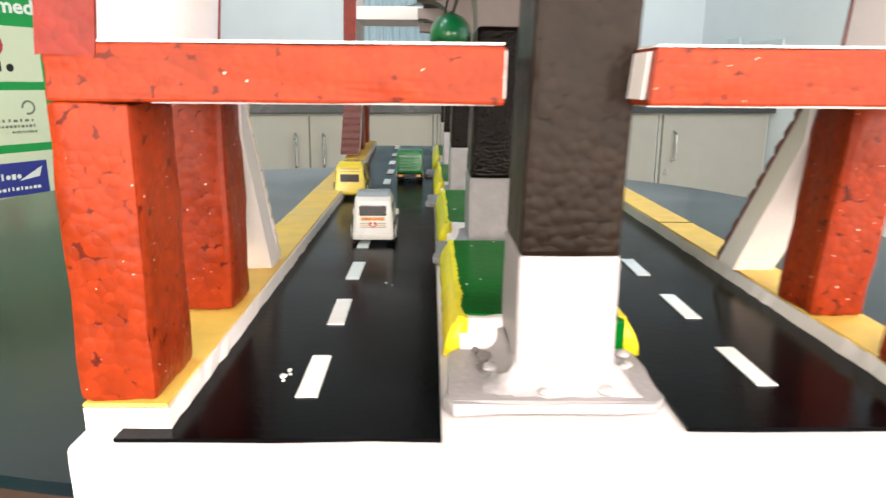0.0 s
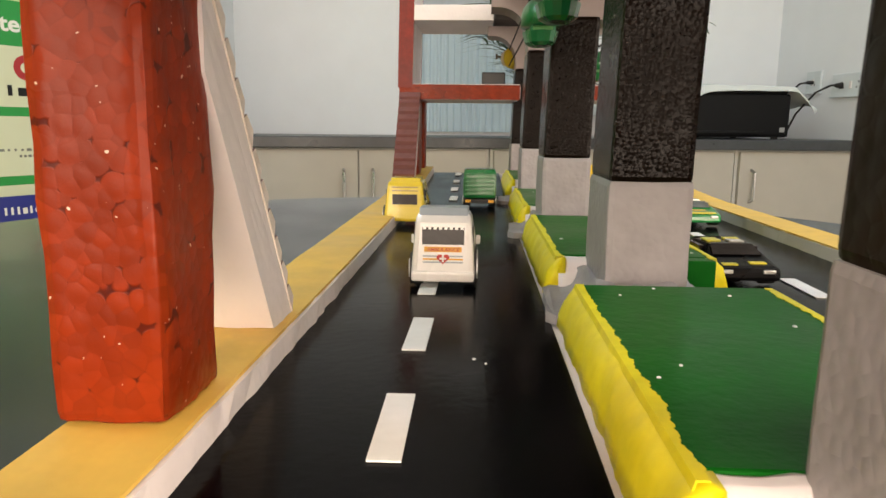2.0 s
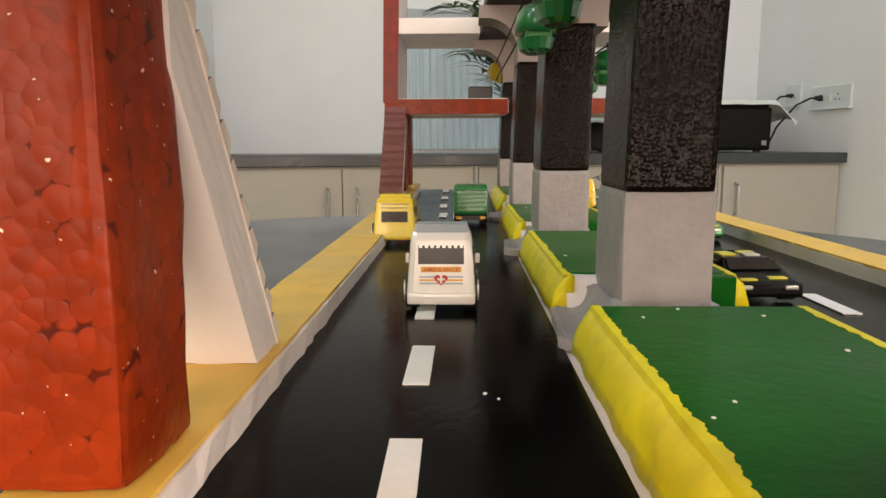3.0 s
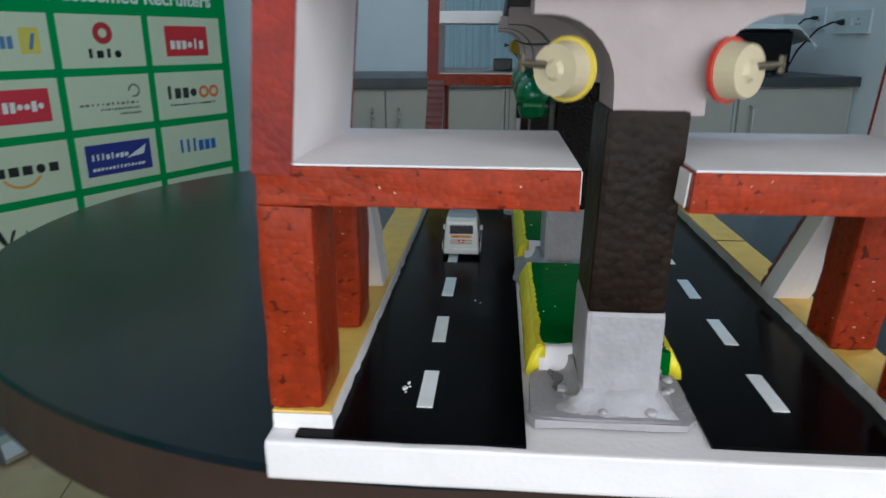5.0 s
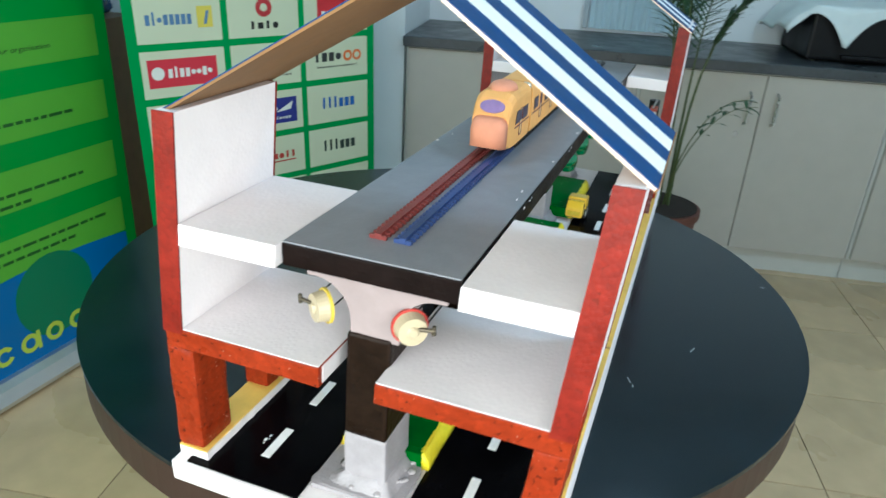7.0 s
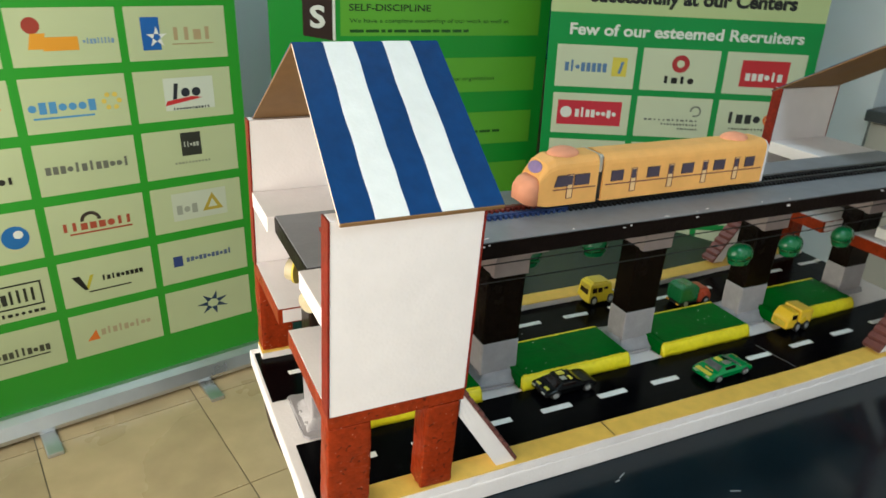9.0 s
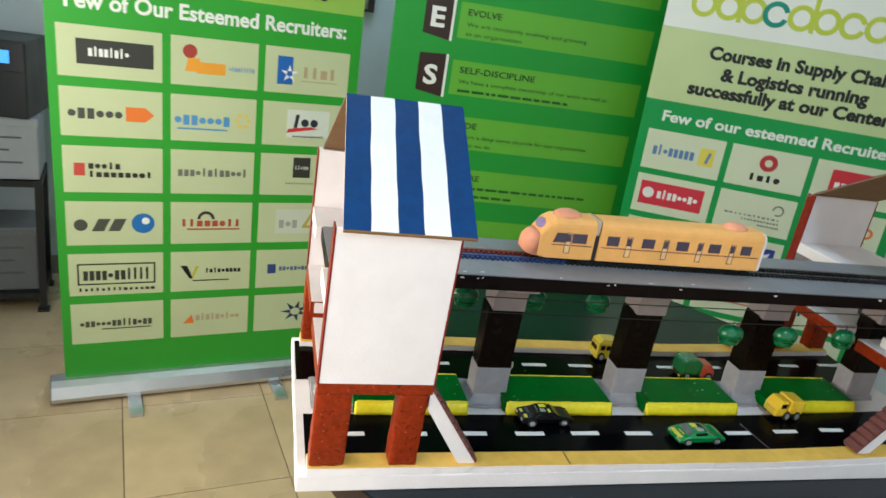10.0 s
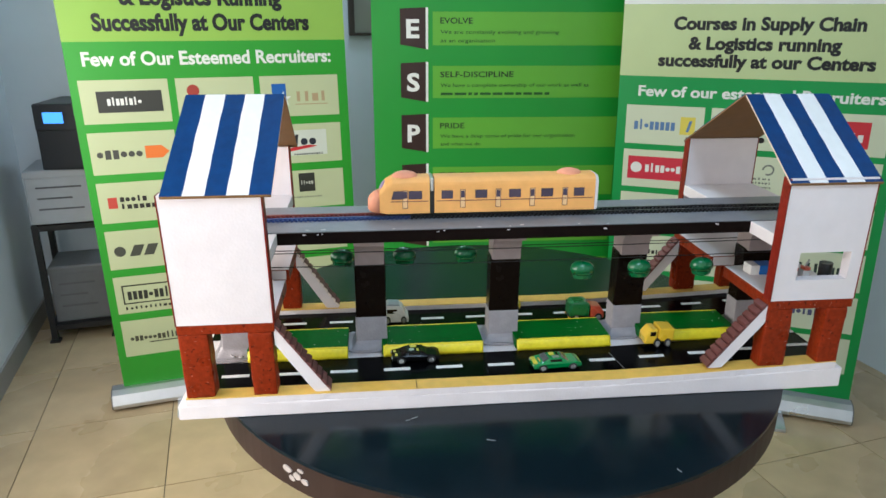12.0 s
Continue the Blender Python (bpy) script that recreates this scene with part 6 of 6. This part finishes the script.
for k in range(11):
    a = rnd.uniform(0, 2 * math.pi)
    lean = rnd.uniform(0.12, 0.62)
    h = rnd.uniform(1.18, 1.54)
    if k > 8:
        a, lean, h = 0.35 - 0.9 * (k - 9), 0.38, 0.62 + 0.1 * (k - 9)
    d = Vector((math.cos(a), math.sin(a), 0))
    base_ = d * rnd.uniform(0.01, 0.045) + Vector((0, 0, 0.4))
    spine = []
    for i in range(11):
        u = i / 10
        spine.append(base_ + d * (lean * 0.75 * u ** (3.0 if k < 9 else 1.7)) + Vector((0, 0, h * (u - 0.35 * u ** 3.2))))
    bm = bmesh.new()
    for i, (p, q) in enumerate(zip(spine, spine[1:])):
        cyl(bm, p, q, (0.0058 if k < 9 else 0.0038) * (1 - 0.08 * i), (0.0058 if k < 9 else 0.0038) * (1 - 0.08 * (i + 1)), seg=6)
    fr = part("frond", bm, STEM, palm, "arching palm frond")
    for i in range(0, 20, 1 if k < 9 else 4):
        u = 0.5 + 0.5 * i / 20
        j = min(9, int(u * 10))
        q = spine[j].lerp(spine[j + 1], u * 10 - j)
        tan = (spine[j + 1] - spine[j]).normalized()
        side = tan.cross(Vector((0, 0, 1))).normalized()
        for s in (-1, 1):
            l = (0.17 if k < 9 else 0.05) * math.sin(math.pi * (0.15 + 0.8 * (i / 20))) + 0.03
            d1 = (side * s * 0.8 + tan * 0.6 + Vector((0, 0, rnd.uniform(-0.1, 0.15)))).normalized()
            d2 = d1.cross(Vector((0, 0, 1))).normalized()
            d3 = d1.cross(d2)
            m = Matrix((Vector((d1.x * l, d2.x, d3.x * l, q.x)), Vector((d1.y * l, d2.y, d3.y * l, q.y)), Vector((d1.z * l, d2.z, d3.z * l, q.z)), Vector((0, 0, 0, 1))))
            if leaf is None:
                bm = bmesh.new()
                w = [(0, 0.002, 0), (0.3, 0.007, 0.01), (0.65, 0.006, 0.08), (1, 0.0006, 0.27)]
                sgn = -1 if d3.z > 0 else 1
                up = [bm.verts.new((x, y, z * sgn)) for x, y, z in w]
                lo = [bm.verts.new((x, -y, z * sgn)) for x, y, z in w]
                for k2 in range(3):
                    bm.faces.new((up[k2], up[k2 + 1], lo[k2 + 1], lo[k2]))
                leaf = part("leaflet", bm, LEAF, fr)
                leaf.matrix_basis = m
            else:
                share("leaflet", leaf, m, fr)

# ---------------------------------------------------------------- equipment rack in the corner
RACK = mat("rack_black_steel", (0.012, 0.012, 0.013), 0.45)
UPSG = mat("ups_dark_plastic", (0.014, 0.015, 0.018), 0.4)
BOXG = mat("grey_plastic_case", (0.42, 0.44, 0.47), 0.5, var=0.05)
CASEG = mat("dark_grey_case", (0.16, 0.165, 0.175), 0.45, var=0.1)
SLOTG = mat("slot_grey", (0.12, 0.12, 0.13), 0.6)
rk = thing("equipment_rack", "black steel stand with two shelves", "rack", at=(-2.085, -1.07, FZ), rz=ROOM_TURN)
for x in (-0.13, 0.13):
    for y in (-0.13, 0.13):
        lg = part("leg", bx(x - 0.013, x + 0.013, y - 0.013, y + 0.013, 0.012, 0.56, 0.002), RACK, rk)
        part("leg_foot", bx(x - 0.022, x + 0.022, y - 0.022, y + 0.022, 0, 0.0115, 0.003), RACK, lg)
for z in (0.07, 0.545):
    for y in (-0.13, 0.13):
        part("rail", bx(-0.116, 0.116, y - 0.012, y + 0.012, z - 0.012, z + 0.012), RACK, rk)
    for x in (-0.13, 0.13):
        part("rail", bx(x - 0.012, x + 0.012, -0.116, 0.116, z - 0.012, z + 0.012), RACK, rk)
    part("shelf", bx(-0.12, 0.12, -0.12, 0.12, z + 0.0125, z + 0.0165), RACK, rk)
for z, h, d, nm, lb in ((0.0869, 0.27, 0.115, "battery_case", "grey plastic battery case on the lower shelf"), (0.5619, 0.24, 0.138, "grey_device", "grey electronic device with slots on the stand")):
    g = thing(nm, lb, "device", at=(-2.085, -1.07, FZ + z), rz=ROOM_TURN)
    shell = CASEG if nm == "battery_case" else BOXG
    part("casing", bx(-d, d, -d, d, 0, h, 0.008), shell, g)
    part("lid_band", bx(-d + 0.004, d + 0.004, -d - 0.003, d + 0.003, h * 0.86, h * 0.98, 0.004), shell, g)
    for k in range(3):
        part("slot", bx(d + 0.0002, d + 0.0022, -d * 0.7, d * (0.6 - 0.3 * (k % 2)), h * (0.27 + 0.2 * k), h * (0.3 + 0.2 * k)), SLOTG, g)
ups = thing("power_backup_unit", "black power backup unit with lit blue display", "power backup", at=(-2.085, -1.013, FZ + 0.8022))
part("casing", bx(-0.15, 0.14, -0.085, 0.085, 0, 0.28, 0.006), UPSG, ups)
part("front_panel", bx(0.1405, 0.148, -0.083, 0.083, 0.17, 0.277, 0.003), UPSG, ups)
em = bpy.data.materials.new("blue_display")
em.use_nodes = True
em.node_tree.nodes["Principled BSDF"].inputs["Base Color"].default_value = (0.02, 0.1, 0.4, 1)
em.node_tree.nodes["Principled BSDF"].inputs["Emission Color"].default_value = (0.12, 0.4, 1.0, 1)
em.node_tree.nodes["Principled BSDF"].inputs["Emission Strength"].default_value = 1.6
part("display", bx(0.1485, 0.15, -0.045, 0.035, 0.2, 0.246), em, ups, "lit blue display")

# things half hidden between the banners
DKW = mat("dark_wood_frame", (0.06, 0.04, 0.03), 0.5, var=0.15)
fr = thing("picture_frame", "dark wooden wall frame with grey mount", "wall frame")
fr.matrix_basis = in_room(RU0 + 0.0005, -0.38, 1.235)
part("frame_side", bx(0, 0.025, -0.09, -0.062, 0, 0.8), DKW, fr)
part("frame_side", bx(0, 0.025, 0.062, 0.09, 0, 0.8), DKW, fr)
part("frame_bottom", bx(0, 0.025, -0.0615, 0.0615, 0, 0.014), DKW, fr)
part("frame_top", bx(0, 0.025, -0.0615, 0.0615, 0.786, 0.8), DKW, fr)
part("mount", bx(0, 0.012, -0.0615, 0.0615, 0.0145, 0.7855), flat(160, 155, 140), fr)
st = thing("wooden_stand", "narrow wooden stand against the wall", "stand", at=(-2.08, 1.62, FZ), rz=ROOM_TURN)
WOODB = mat("tan_wood", (0.22, 0.13, 0.06), 0.5, var=0.2, scale=20)
part("cabinet_body", bx(-0.2, 0.2, -0.3, 0.22, 0.03, 0.98, 0.004), WOODB, st)
for y in (-0.18, 0.18):
    for x in (-0.16, 0.16):
        part("stub_leg", bx(x - 0.02, x + 0.02, y - 0.02, y + 0.02, 0, 0.0298), WOODB, st)
bag = mat("blue_plastic", (0.02, 0.07, 0.22), 0.25, var=0.4, scale=14, coat=0.3)
bm = bx(-0.15, 0.15, -0.25, 0.17, 0, 0.4, 0.04)
bmesh.ops.subdivide_edges(bm, edges=bm.edges[:], cuts=4, use_grid_fill=True)
bm.normal_update()
for v in bm.verts:
    if v.co.z > 0.02:
        v.co += v.normal * 0.03 * noise.noise(v.co * 16)
sk_bag = part("plastic_bag", bm, bag, None, smooth=True)
sk_bag.matrix_basis = pose(-2.08, 1.62, FZ + 0.9805, 0, 0, ROOM_TURN)
tagged(sk_bag, "crumpled dark blue plastic bag on the stand", "bag")

# dark board on the far wall beside the pier
nb = thing("notice_board", "dark framed notice board on the wall", "notice board")
nb.matrix_basis = in_room(-2.25, RV1 - 0.0005, 1.05)
part("board", bx(-0.14, 0.14, -0.018, 0, 0.012, 0.638), flat(38, 38, 40), nb)
for x0, x1, z0, z1 in ((-0.155, -0.1405, 0, 0.65), (0.1405, 0.155, 0, 0.65), (-0.14, 0.14, 0, 0.0115), (-0.14, 0.14, 0.6385, 0.65)):
    part("board_frame", bx(x0, x1, -0.024, 0, z0, z1, 0.002), DKW, nb)

# ---------------------------------------------------------------- floor tiles
TS = 0.47
floor = tagged(new("floor"), "beige ceramic floor tiles with dark joints", "floor", kind="structure")
floor.matrix_basis = ROOM
first = None
for i in range(math.floor(RU0 / TS), math.ceil(RU1 / TS)):
    for j in range(math.floor(RV0 / TS), math.ceil(RV1 / TS)):
        at = pose((i + 0.5) * TS, (j + 0.5) * TS, FZ)
        if first is None:
            first = part("floor_tile", bx(-TS / 2 + 0.0016, TS / 2 - 0.0016, -TS / 2 + 0.0016, TS / 2 - 0.0016, -0.0035, 0.0, 0.0008), TILE, floor)
            first.matrix_basis = at
        else:
            share("floor_tile", first, at, floor)
